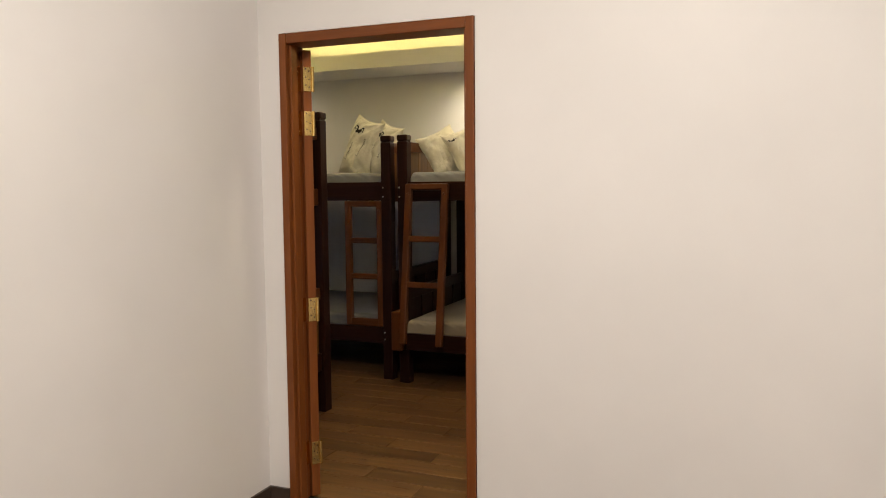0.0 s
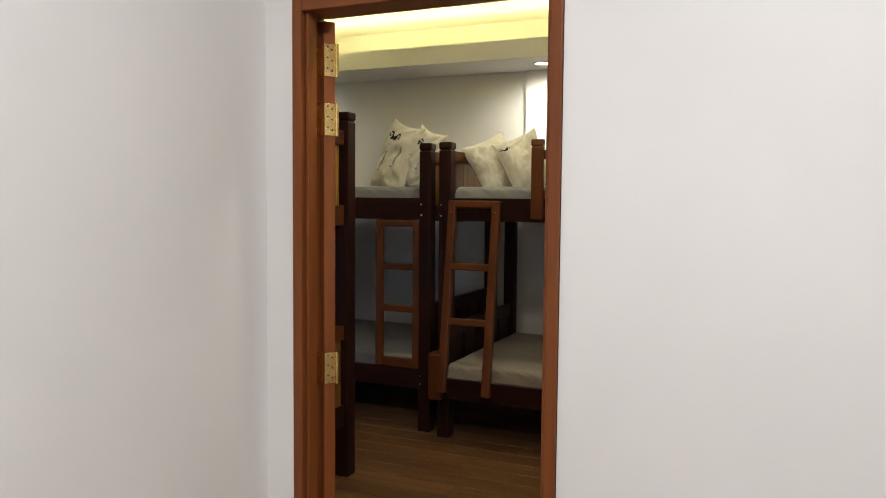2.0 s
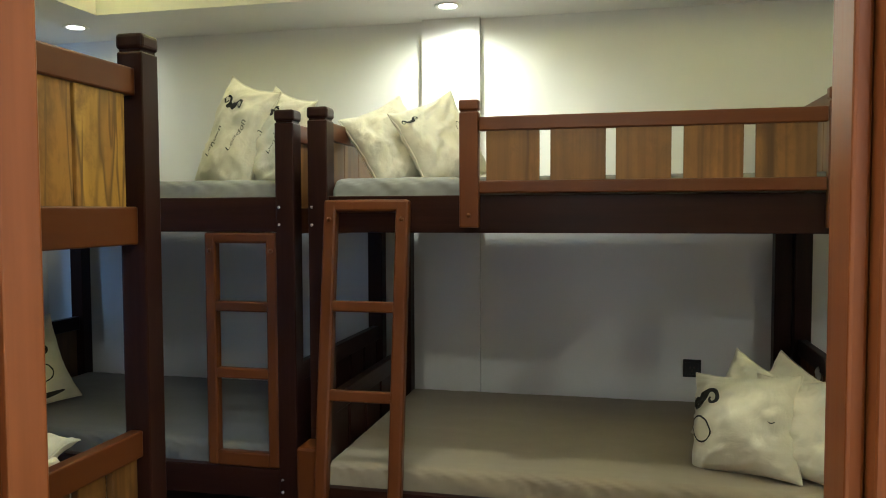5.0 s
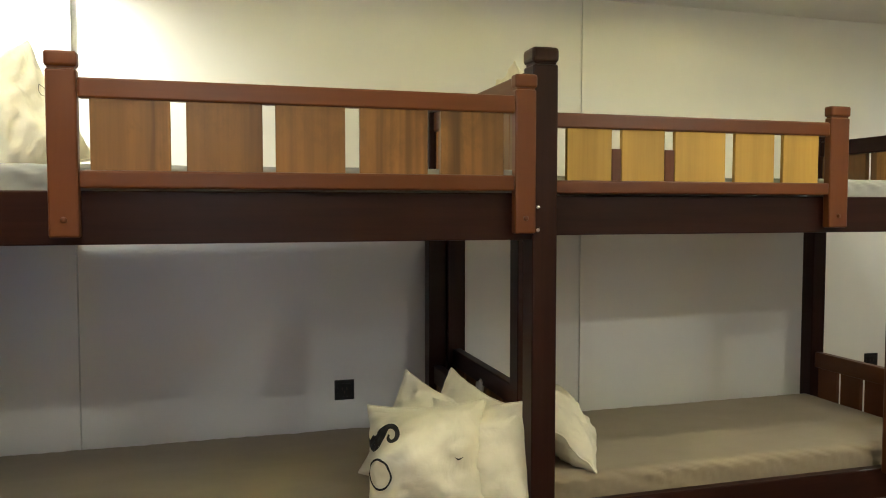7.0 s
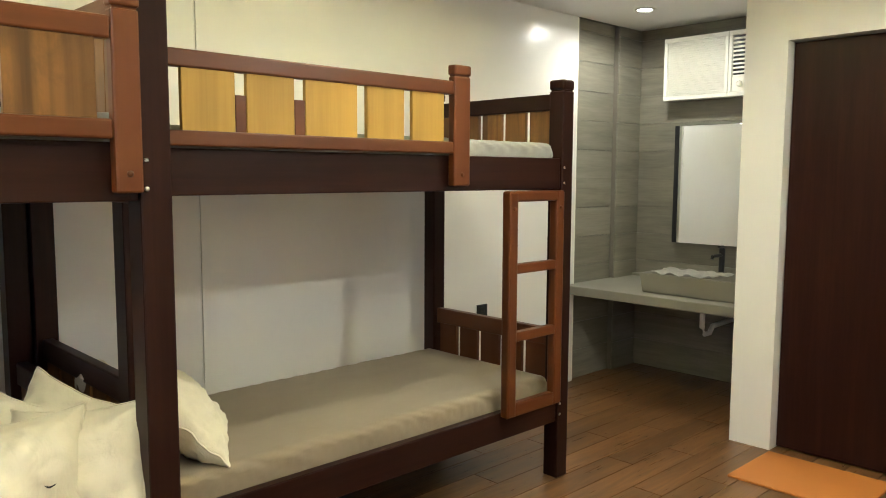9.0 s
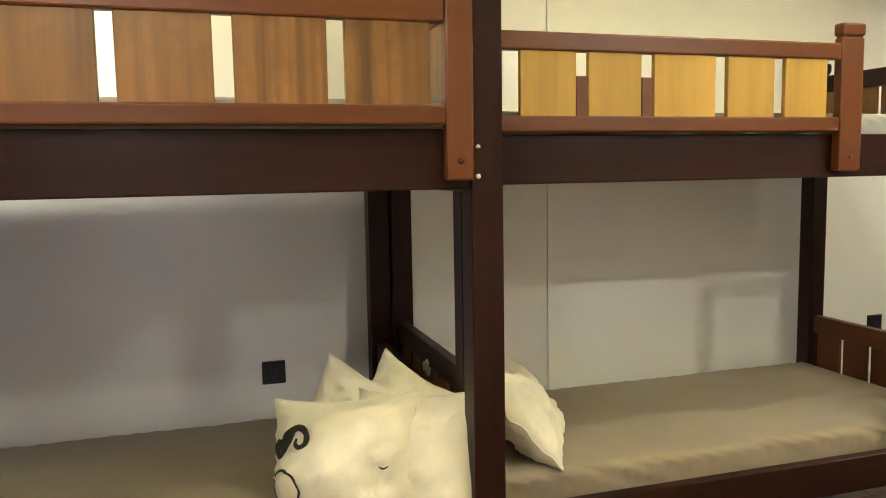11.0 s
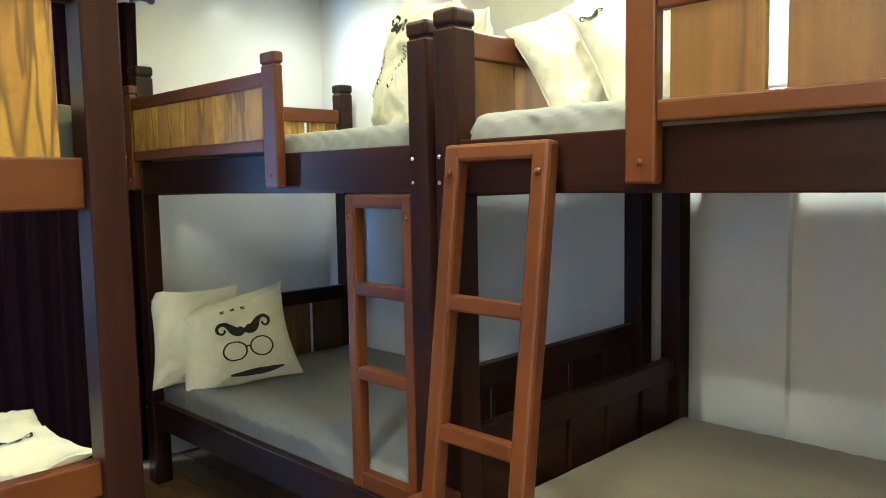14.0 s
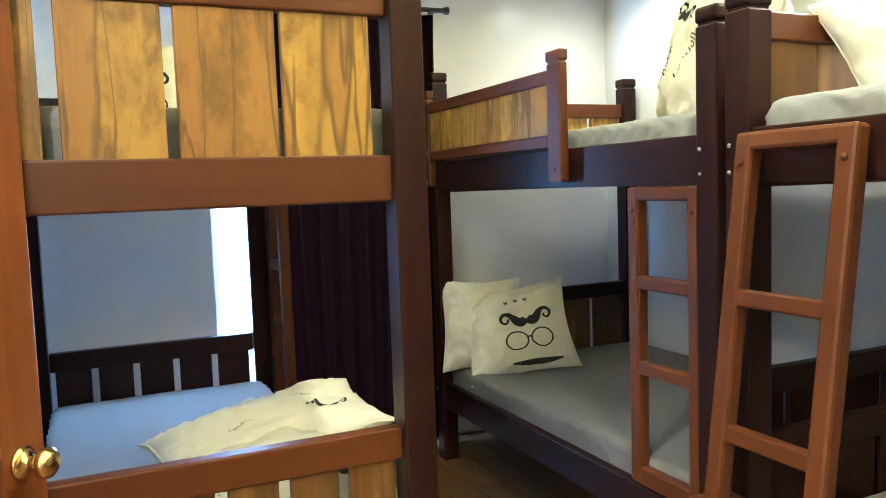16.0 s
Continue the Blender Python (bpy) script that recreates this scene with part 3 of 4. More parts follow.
def mattress(at, dims, mat, label, turn=0.0, wave=0.002, seed=1):
    """A soft mattress: a plain body and a fitted sheet drawn over it, creased along its edges."""
    lx, ly, lz = dims
    ob = thing("mattress", label, "mattress", "bunk bed mattresses")
    ob.matrix_world = pose(*at, 0, 0, turn)
    bpart("body", (0.012, lx - 0.012, 0.012, ly - 0.012, 0.0, lz - 0.02), TOWEL, ob, 0.015)
    off = random.Random(seed).uniform(0, 50)
    r = 0.032
    arc = [(r - r * math.cos(k * math.pi / 12), lz - r + r * math.sin(k * math.pi / 12)) for k in range(7)]
    side = [(0.0, 0.012 + (lz - r - 0.012) * k / 6) for k in range(6)]
    near = side + arc
    top = [(r + (ly - 2 * r) * k / 26, lz) for k in range(1, 26)]
    section = near + top + [(ly - y, z) for y, z in near[::-1]]
    n = max(60, int(lx * 90))
    bm = bmesh.new()
    grid = []
    for i in range(n + 1):
        u = i / n
        x = lx * u
        ends = min(u, 1 - u) * lx
        pull = r - math.sqrt(max(r * r - max(r - ends, 0.0) ** 2, 0.0))
        row = []
        for y, z in section:
            zz = z - pull * (z / lz)
            near_edge = min(y, ly - y)
            soft = math.exp(-near_edge / 0.06)
            crease = noise.noise(Vector((x * 9 + z * 22 + near_edge * 7 + off, near_edge * 5, off)))
            sharp = (1 - abs(noise.noise(Vector((x * 13 + z * 34 + near_edge * 16 - off, near_edge * 3, 4.0))))) ** 6
            fine = noise.noise(Vector((x * 30 + z * 30 - near_edge * 25, off, near_edge * 14)))
            broad = noise.noise(Vector((x * 2.6 + off, y * 3.4, 1.0)))
            ridge = (1 - abs(noise.noise(Vector((x * 3.2 + y * 2.0, y * 5.0 - x, off))))) ** 6
            lift = (wave * broad + 0.002 * ridge) * (z / lz) + (0.0015 * crease + 0.0015 * sharp) * soft * (z / lz)
            out = (0.004 * crease + 0.002 * fine - 0.008 * sharp) * soft * (0.4 + z / lz)
            row.append(bm.verts.new((x, y + (out if y < ly / 2 else -out), zz + lift)))
        grid.append(row)
    for a, b in zip(grid, grid[1:]):
        for k in range(len(section) - 1):
            bm.faces.new((a[k], b[k], b[k + 1], a[k + 1]))
    bm.faces.new(grid[0])
    bm.faces.new(grid[-1][::-1])
    part("fitted_sheet", bm, mat, ob, smooth=True)
    return ob


# the double-width bunk, in the middle
bed = bunk("dark-stained wooden bunk bed with red-brown leaning ladder and guard rail", (0, 0, 0), 1.995, 1.284, (1.85, 1.940, 1.85, 1.940), y_low=-0.10)
guard(bed, [(0.605, 0.677), (1.845, 1.911)], [(0.704, 0.896), (0.935, 1.128), (1.162, 1.349), (1.389, 1.583), (1.621, 1.812)], BROWN_PLANK)
ladder(bed, 0.083, 0.418, 0.33, 1.486, -0.150, -0.002, (1.088, 0.760))
end_frame(bed, 0.020, 1.284, BROWN_PLANK, (DARK, DARK), 6, 0.002, 5, low=(0.625, 0.705))
end_frame(bed, 1.935, 1.284, BROWN_PLANK, (BROWN_PLANK, DARK), 6, 0.002, 5, low=(0.665, 0.745), top=(1.800, 1.885))
for xa in (0.0, 1.915):
    bpart("foot_block", (xa - 0.004, xa + 0.085, -0.135, -0.0045, 0.27, 0.56), RED[2], bed, 0.012, "short red-brown corner post")
mattress((0.085, 0.055, 1.407), (1.825, 1.16, 0.168), SHEET, "grey-sheeted upper mattress on the wide bunk bed", seed=3)
mattress((0.085, -0.045, 0.337), (1.825, 1.26, 0.150), SHEET_BROWN, "taupe-sheeted lower mattress on the wide bunk bed", seed=4)

# the single bunk beside it, set back to the wall
bx, by = 1.999, 0.330
bed = bunk("dark-stained single bunk bed with yellow-planked guard rail", (bx, by, 0), 2.066, 0.93, (1.86,) * 4)
guard(bed, [(0.010, 0.074), (1.262, 1.350)], [(a - bx, b - bx) for a, b in ((2.167, 2.338), (2.377, 2.548), (2.590, 2.801), (2.843, 3.014), (3.054, 3.214))], YELLOW_PLANK)
for a, b in ((2.340, 2.375), (2.550, 2.588)):
    bpart("filler_block", (a - bx, b - bx, -0.026, -0.010, 1.546, 1.668), RED[2], bed, 0.001)
ladder(bed, 3.578 - bx, 3.951 - bx, 0.385, 1.362, -0.002, -0.002, (1.03, 0.735), w=0.058, foot=True)
end_frame(bed, 0.020, 0.93, BROWN_PLANK, (BROWN_PLANK, DARK), 5, 0.03, 5)
end_frame(bed, 2.006, 0.93, BROWN_PLANK, (RED, RED), 5, 0.028, 5, rail_mats=DARK, low=(0.625, 0.705))
mattress((bx + 0.085, by + 0.055, 1.407), (1.896, 0.82, 0.168), SHEET, "grey-sheeted upper mattress on the single bunk bed", seed=5)
mattress((bx + 0.085, by + 0.055, 0.337), (1.896, 0.82, 0.150), SHEET_BROWN, "taupe-sheeted lower mattress on the single bunk bed", seed=6)

# the single bunk in the far corner
cx, cy = -2.035, 0.050
bed = bunk("dark-stained single bunk bed in the corner by the curtain", (cx, cy, 0), 1.955, 1.23, (1.94, 1.85, 1.94, 1.85))
guard(bed, [(0.015, 0.085), (1.165, 1.250)], even(0.095, 1.155, 9, 0.001), GOLD_PLANK)
ladder(bed, -0.483 - cx, -0.1615 - cx, 0.400, 1.364, 0.054, 0.054, (1.06, 0.785), w=0.050, foot=True)
end_frame(bed, 0.020, 1.23, GOLD_PLANK, (BROWN_PLANK, DARK), 5, 0.028, 5)
end_frame(bed, 1.895, 1.23, BROWN_PLANK, (DARK, DARK), 6, 0.002, 5)
mattress((cx + 0.085, cy + 0.055, 1.407), (1.785, 1.12, 0.168), SHEET, "grey-sheeted upper mattress on the corner bunk bed", seed=7)
mattress((cx + 0.085, cy + 0.055, 0.337), (1.785, 1.12, 0.150), SHEET_SHADED, "grey-sheeted lower mattress on the corner bunk bed", seed=8)

# the single bunk by the door, its head towards the room
dx, dy = -0.130, -0.780
DSPANS = [(0.122, 0.322), (0.335, 0.541), (0.565, 0.761), (0.795, 0.912)]
bed = bunk("dark-stained single bunk bed with golden knotty planks, beside the door", (dx, dy, 0), 1.97, 1.00, (1.95,) * 4, turn=180)
end_frame(bed, 0.020, 1.00, GOLD_PLANK, (BROWN_PLANK, RED), 5, 0.026, 6, top=(1.772, 1.850), spans=DSPANS)
end_frame(bed, 1.910, 1.00, BROWN_PLANK, (DARK, DARK), 5, 0.028, 5, rail_mats=DARK, low=(0.665, 0.745))
ladder(bed, 1.62, 1.90, 0.400, 1.364, -0.002, -0.002, (1.06, 0.785), w=0.050, foot=True)
mattress((dx - 0.085, dy - 0.055, 1.407), (1.80, 0.89, 0.168), SHEET, "grey-sheeted upper mattress on the bunk bed by the door", turn=180, seed=9)
mattress((dx - 0.085, dy - 0.055, 0.337), (1.80, 0.86, 0.195), SHEET, "grey-sheeted lower mattress on the bunk bed by the door", turn=180, seed=10)


# ---- pillows ----


def pillow(label, m, w=0.46, h=0.46, t=0.17, seed=1, prints=()):
    """A stuffed cotton pillow, face towards its own -y, foot at z = 0; prints: flat drawings laid on its face."""
    rng = random.Random(seed)
    off = Vector((rng.uniform(0, 40), rng.uniform(0, 40), rng.uniform(0, 40)))

    def surface(u, v, side):
        x = 0.5 * w * u * (1 - 0.10 * (1 - v * v) * abs(u))
        z = 0.5 * h * v * (1 - 0.11 * (1 - u * u) * abs(v))
        full = max((1 - u * u) * (1 - v * v), 0.0) ** 0.48
        edge = 1 - full
        n = noise.noise(Vector((u * 2.1, v * 2.1, side)) + off)
        rib = noise.noise(Vector((u * 7.0 + 2 * v, v * 7.0 - u, side * 3.0)) + off)
        fold = noise.noise(Vector((u * 3.0 - 4.5 * v, u + v * 1.5, 7.0 + side)) + off)
        y = side * (0.5 * t * full * (1 + 0.22 * n) + 0.011 * rib * full + (0.030 * (1 - abs(fold)) ** 6 - 0.007) * full * (0.35 + edge))
        sag = 0.015 * noise.noise(Vector((u * 1.2, v * 1.2, 9)) + off)
        return Vector((x, y + sag + 0.012 * edge * noise.noise(Vector((u * 5, v * 5, 3)) + off), z + h / 2))

    ob = thing("pillow", label, "pillow", "cream printed pillows")
    ob.matrix_world = m
    bm = bmesh.new()
    n = 40
    ease = [math.sin(math.pi / 2 * (2 * i / n - 1)) for i in range(n + 1)]
    sheets = {s: [[bm.verts.new(surface(u, v, s)) for u in ease] for v in ease] for s in (-1, 1)}
    for s, grid in sheets.items():
        for a, b in zip(grid, grid[1:]):
            for i in range(n):
                f = (a[i], a[i + 1], b[i + 1], b[i])
                bm.faces.new(f if s < 0 else f[::-1])
    bmesh.ops.remove_doubles(bm, verts=bm.verts, dist=0.0008)
    part("cover", bm, PILLOW, ob, smooth=True)
    bm = bmesh.new()
    rim = [(u, -1) for u in ease] + [(1, v) for v in ease[1:]] + [(u, 1) for u in ease[-2::-1]] + [(-1, v) for v in ease[-2::-1]]
    tube(bm, [surface(u * 0.998, v * 0.998, -1) for u, v in rim], 0.0035, 6)
    part("piping", bm, PILLOW, ob, smooth=True)

    def strip(name, points):
        """A drawn line (u, v, width) laid on the face."""
        points = [p for p in points if abs(p[0]) < 0.95 and abs(p[1]) < 0.95]
        if len(points) < 2:
            return
        bm = bmesh.new()
        rows = []
        for i, (u, v, k) in enumerate(points):
            a, b = points[max(i - 1, 0)], points[min(i + 1, len(points) - 1)]
            d = Vector((b[0] - a[0], b[1] - a[1]))
            d = d.normalized() if d.length else Vector((1, 0))
            row = []
            for s in (-1, -0.33, 0.33, 1):
                q = surface(u - d.y * k * s, v + d.x * k * s, -1)
                row.append(bm.verts.new(q + Vector((0, -0.0040, 0))))
            rows.append(row)
        for a, b in zip(rows, rows[1:]):
            for k in range(3):
                bm.faces.new((a[k], a[k + 1], b[k + 1], b[k]))
        part(name, bm, INK, ob, "black printed drawing")

    for kind, u0, v0, s in prints:
        if kind == "glasses":
            for c in (-0.26, 0.26):
                strip("printed_ring", [(u0 + s * (c + 0.22 * math.cos(a)), v0 + s * 0.22 * math.sin(a), 0.017 * s) for a in (2 * math.pi * i / 36 for i in range(37))])
            strip("printed_bridge", [(u0 + s * (-0.05 + 0.1 * i / 8), v0 + s * (0.02 + 0.04 * math.sin(math.pi * i / 8)), 0.02 * s) for i in range(9)])
        elif kind == "moustache":
            knots = [(0.02, 0.03, 0.085), (0.11, -0.05, 0.125), (0.21, 0.00, 0.105), (0.29, 0.12, 0.075), (0.37, 0.20, 0.052), (0.47, 0.21, 0.042), (0.55, 0.13, 0.036), (0.54, 0.02, 0.032), (0.46, -0.03, 0.028), (0.40, 0.03, 0.024), (0.42, 0.09, 0.018)]
            for sg in (-1, 1):
                pts = []
                for i in range(len(knots) - 1):
                    p0, p1, p2, p3 = (knots[max(i - 1, 0)], knots[i], knots[i + 1], knots[min(i + 2, len(knots) - 1)])
                    for j in range(4):
                        q = j / 4
                        c = [0.5 * (2 * e1 + (e2 - e0) * q + (2 * e0 - 5 * e1 + 4 * e2 - e3) * q * q + (3 * e1 - e0 - 3 * e2 + e3) * q ** 3) for e0, e1, e2, e3 in zip(p0, p1, p2, p3)]
                        pts.append((u0 + sg * s * c[0], v0 + s * c[1], s * c[2]))
                strip("printed_moustache", pts)
        elif kind == "crosses":
            for c in (-0.18, 0.0, 0.18):
                for sg in (-1, 1):
                    strip("printed_cross", [(u0 + c + s * 0.035 * k, v0 + sg * s * 0.035 * k, 0.012) for k in (-1, -0.3, 0.3, 1)])
        elif kind == "bar":
            strip("printed_bar", [(u0 + s * (-0.4 + 0.8 * i / 14), v0 - 0.03 * math.sin(math.pi * i / 14), 0.05 * s * (0.3 + math.sin(math.pi * i / 14))) for i in range(15)])
        else:
            font = bpy.data.curves.new("lettering", "FONT")
            font.body, font.size, font.resolution_u = "London", 1.0, 2
            tmp = new("lettering_source", font)
            bpy.context.view_layer.update()
            data = bpy.data.meshes.new_from_object(tmp.evaluated_get(bpy.context.evaluated_depsgraph_get()))
            bpy.data.objects.remove(tmp)
            turn = radians(kind)
            for v in data.vertices:
                px, py = (v.co.x - 1.6) * 0.14 * s, (v.co.y - 0.3) * 0.14 * s
                q = surface(u0 + px * math.cos(turn) - py * math.sin(turn), v0 + px * math.sin(turn) + py * math.cos(turn), -1)
                v.co = q + Vector((0, -0.0040, 0))
            data.materials.clear()
            data.materials.append(INK)
            t_ob = new("lettering", data)
            t_ob.parent = ob
            t_ob["label"] = "black printed word London"
    return ob


UP, LOW = 1.572, 0.487
FACE = [("crosses", 0.08, 0.60, 1.0), ("moustache", 0.22, 0.14, 0.84), ("glasses", 0.22, -0.30, 0.90), ("bar", 0.28, -0.80, 1.15)]
SCRIPT = [(75, -0.35, -0.2, 1.5), (75, 0.40, 0.05, 1.5), ("moustache", -0.2, 0.55, 0.6)]
FLAT = [(12, -0.30, -0.35, 0.5), (-8, 0.35, 0.1, 0.5), (10, -0.2, 0.45, 0.5), ("moustache", 0.5, -0.45, 0.35)]
# wide bunk, upper level, leaning on the head end
pillow("cream printed pillow leaning on the upper bunk headboard", pose(0.335, 0.36, UP - 0.02, -20, 0, 34) @ pose(0, 0, 0, 0, -25, 0), seed=11, prints=[("moustache", 0.70, 0.45, 0.40), (80, 0.72, -0.25, 0.9)], w=0.31, h=0.39, t=0.19)
pillow("cream printed pillow with black rings on the upper bunk", pose(0.545, 0.32, UP - 0.02, -18, 0, 34) @ pose(0, 0, 0, 0, -22, 0), seed=12, prints=[("glasses", 0.66, 0.15, 0.45), ("moustache", -0.72, 0.62, 0.35)], w=0.31, h=0.39, t=0.19)
# corner bunk, upper level
pillow("cream printed pillow slumped upright on the upper corner bunk", pose(-0.565, 0.34, UP - 0.03, -8, 0, -12) @ pose(0, 0, 0, 0, 19, 0), seed=13, prints=SCRIPT, w=0.30, h=0.50, t=0.18)
pillow("cream pillow printed with script, behind another one", pose(-0.37, 0.36, UP - 0.03, -10, 0, -20) @ pose(0, 0, 0, 0, 19, 0), seed=14, prints=SCRIPT, w=0.28, h=0.45, t=0.17)
# wide bunk, lower level, four in a heap
pillow("cream pillow printed with a black moustache and rings, leaning", pose(1.625, 0.13, LOW - 0.015, -18, 0, -32) @ pose(0, 0, 0, 0, -7, 0), seed=15, prints=[("moustache", -0.88, 0.38, 1.1), ("glasses", -0.92, -0.18, 1.1), ("bar", 0.72, 0.05, 0.18)], w=0.40, h=0.38, t=0.30)
pillow("plain cream pillow leaning beside the post", pose(1.79, 0.13, LOW - 0.012, -14, 0, -50) @ pose(0, 0, 0, 0, -7, 0), seed=16, w=0.38, h=0.375, t=0.19)
pillow("cream printed pillow standing on its corner behind", pose(1.60, 0.46, LOW - 0.03, -14, 0, -30) @ pose(0, 0, 0, 0, 22, 0), seed=17, prints=[("crosses", 0.1, 0.4, 0.8)], w=0.32, h=0.40)
pillow("cream printed pillow standing on its corner behind", pose(1.75, 0.46, LOW - 0.03, -14, 0, -42) @ pose(0, 0, 0, 0, 22, 0), seed=18, prints=[("crosses", 0.1, 0.4, 0.8)], w=0.32, h=0.40)
# single bunk, lower level
pillow("plain cream pillow leaning on the lower bed end", pose(2.415, 0.55, LOW - 0.005, -46, 0, 62), seed=19, w=0.40, h=0.42, t=0.17)
pillow("plain cream pillow slumped against the far corner of the bed", pose(2.31, 0.93, LOW - 0.005, -44, 0, 84), seed=26, w=0.40, h=0.40, t=0.16)
# single bunk, upper level, just showing
pillow("plain cream pillow leaning on the upper bed end", pose(2.23, 0.78, UP - 0.01, -14, 0, 80), seed=20, w=0.44, h=0.46, t=0.16)
# corner bunk, lower level
pillow("cream pillow printed with moustache, spectacles and crosses", pose(-1.60, 0.33, LOW - 0.015, -22, 0, 55) @ pose(0, 0, 0, 0, -12, 0), seed=21, prints=FACE, w=0.53, h=0.45, t=0.17)
pillow("plain cream pillow behind a printed one", pose(-1.79, 0.20, LOW - 0.01, -16, 0, 66), seed=22, w=0.40, h=0.46)
# bunk by the door, lower level, two lying flat
pillow("cream printed pillow lying low against the bed end", pose(-0.235, -1.13, 0.545, 4, 0, 0) @ pose(0, 0, 0, -64, 0, 92), seed=23, prints=FLAT, w=0.66, h=0.36, t=0.24)
pillow("cream printed pillow lying flat on top of another", pose(-0.40, -1.07, 0.700, 7, 0, 0) @ pose(0, 0, 0, -80, 0, 97), seed=24, prints=FLAT, w=0.62, h=0.33, t=0.18)
# bunk by the door, upper level
pillow("cream printed pillow standing on the upper bed by the door", pose(-1.50, -1.36, UP - 0.01, -14, 0, 84), seed=25, prints=FACE, w=0.46, h=0.40)


# ---- wall sockets ----
def socket(x, z, y=BACK):
    s = thing("wall_socket", "square black wall socket", "socket", "black wall sockets", at=(x, y, z))
    bpart("plate", (-0.045, 0.045, -0.010, -0.0005, -0.046, 0.046), BLACKPLASTIC, s, 0.004)
    bpart("rocker", (-0.030, 0.030, -0.0135, -0.0102, -0.030, 0.030), BLACKPLASTIC, s, 0.002)
    bm = bmesh.new()
    for dx2, dz in ((-0.010, 0.006), (0.010, 0.006), (0.0, -0.010)):
        box(bm, dx2 - 0.0025, dx2 + 0.0025, -0.0140, -0.0136, dz - 0.006, dz + 0.006)
    part("contact_slot", bm, SKIRT, s)


socket(1.546, 0.632)
socket(4.520, 0.600)


# ---- wash alcove ----
def counter():
    c = thing("vanity_counter", "grey stone wash counter fixed between the walls", "counter", kind="structure")
    bpart("worktop", (5.345, EAST + 0.005, 0.025, 1.355, 0.622, 0.682), CONCRETE, c, 0.006)
    bpart("back_ledge", (EAST - 0.05, EAST + 0.004, 0.09, 1.35, 0.6825, 0.70), CONCRETE, c, 0.003)


counter()


def basin():
    b = thing("wash_basin", "rectangular grey stone vessel basin on the counter", "wash basin", at=(5.66, 0.50, 0.683))
    bm = bmesh.new()
    w, l, h, k = 0.20, 0.33, 0.125, 0.022
    outer = [(-w, -l), (w, -l), (w, l), (-w, l)]
    rings = [[(x * 0.93, y * 0.95, 0) for x, y in outer], [(x, y, h) for x, y in outer], [(x - math.copysign(k, x), y - math.copysign(k, y), h) for x, y in outer], [(x * 0.70, y * 0.78, 0.03) for x, y in outer]]
    vs = [[bm.verts.new(p) for p in r] for r in rings]
    for a, c in zip(vs, vs[1:]):
        for i in range(4):
            bm.faces.new((a[i], a[(i + 1) % 4], c[(i + 1) % 4], c[i]))
    bm.faces.new(vs[0][::-1])
    bm.faces.new(vs[-1])
    bmesh.ops.bevel(bm, geom=bm.edges[:], offset=0.005, segments=2, affect="EDGES")
    part("bowl", bm, CONCRETE, b)
    bm = bmesh.new()
    spun(bm, [(0.022, 0.031), (0.022, 0.034), (0.012, 0.035), (0.004, 0.034)], Matrix.Identity(4))
    part("drain", bm, STEEL, b)
    t = thing("tap", "matt black tall basin tap", "tap", at=(5.97, 0.53, 0.683))
    bm = bmesh.new()
    spun(bm, [(0.028, 0), (0.028, 0.006), (0.019, 0.010), (0.019, 0.265), (0.016, 0.272)], Matrix.Identity(4))
    part("body", bm, BLACKPLASTIC, t, smooth=False)
    bm = bmesh.new()
    tube(bm, [(-0.01, 0, 0.225), (-0.09, 0, 0.225), (-0.125, 0, 0.222), (-0.132, 0, 0.205)], 0.012)
    part("spout", bm, BLACKPLASTIC, t)
    bpart("lever", (-0.045, 0.012, -0.010, 0.010, 0.276, 0.288), BLACKPLASTIC, t, 0.003)
    # a folded cloth across the bowl
    bm = bmesh.new()
    n, mm = 16, 24
    g = []
    for i in range(n + 1):
        row = []
        for j in range(mm + 1):
            x, y = -0.14 + 0.28 * i / n, -0.20 + 0.44 * j / mm
            z = 0.008 + 0.016 * (0.5 + 0.5 * math.sin(j * 0.9 + 0.4 * i)) + 0.010 * noise.noise(Vector((x * 30, y * 20, 1)))
            row.append(bm.verts.new((x, y, z)))
        g.append(row)
    for a, c in zip(g, g[1:]):
        for j in range(mm):
            bm.faces.new((a[j], a[j + 1], c[j + 1], c[j]))
    bmesh.ops.solidify(bm, geom=bm.faces[:], thickness=0.004)
    towel = part("face_towel", bm, TOWEL, smooth=True)
    towel.location = (5.66, 0.56, 0.683 + 0.112)
    tagged(towel, "crumpled pale towel lying across the basin", "towel")


basin()
# drain pipe under the counter
bm = bmesh.new()
tube(bm, [(5.72, 0.52, 0.621), (5.72, 0.52, 0.46), (5.76, 0.52, 0.41), (5.82, 0.52, 0.41), (5.86, 0.52, 0.45), (6.205, 0.52, 0.46)], 0.017)
tagged(part("drain_pipe", bm, WHITEPLASTIC), "white plastic drain pipe under the counter", "pipe")


def mirror():
    m = thing("wall_mirror", "frameless rectangular mirror with dark sides, fixed on the tiles", "mirror")
    bpart("backing", (EAST - 0.05, EAST - 0.0005, 0.36, 1.002, 0.95, 1.775), BLACKPLASTIC, m, 0.002)
    bpart("mirror_glass", (EAST - 0.055, EAST - 0.0505, 0.362, 0.964, 0.952, 1.773), MIRROR, m, 0.001)


mirror()


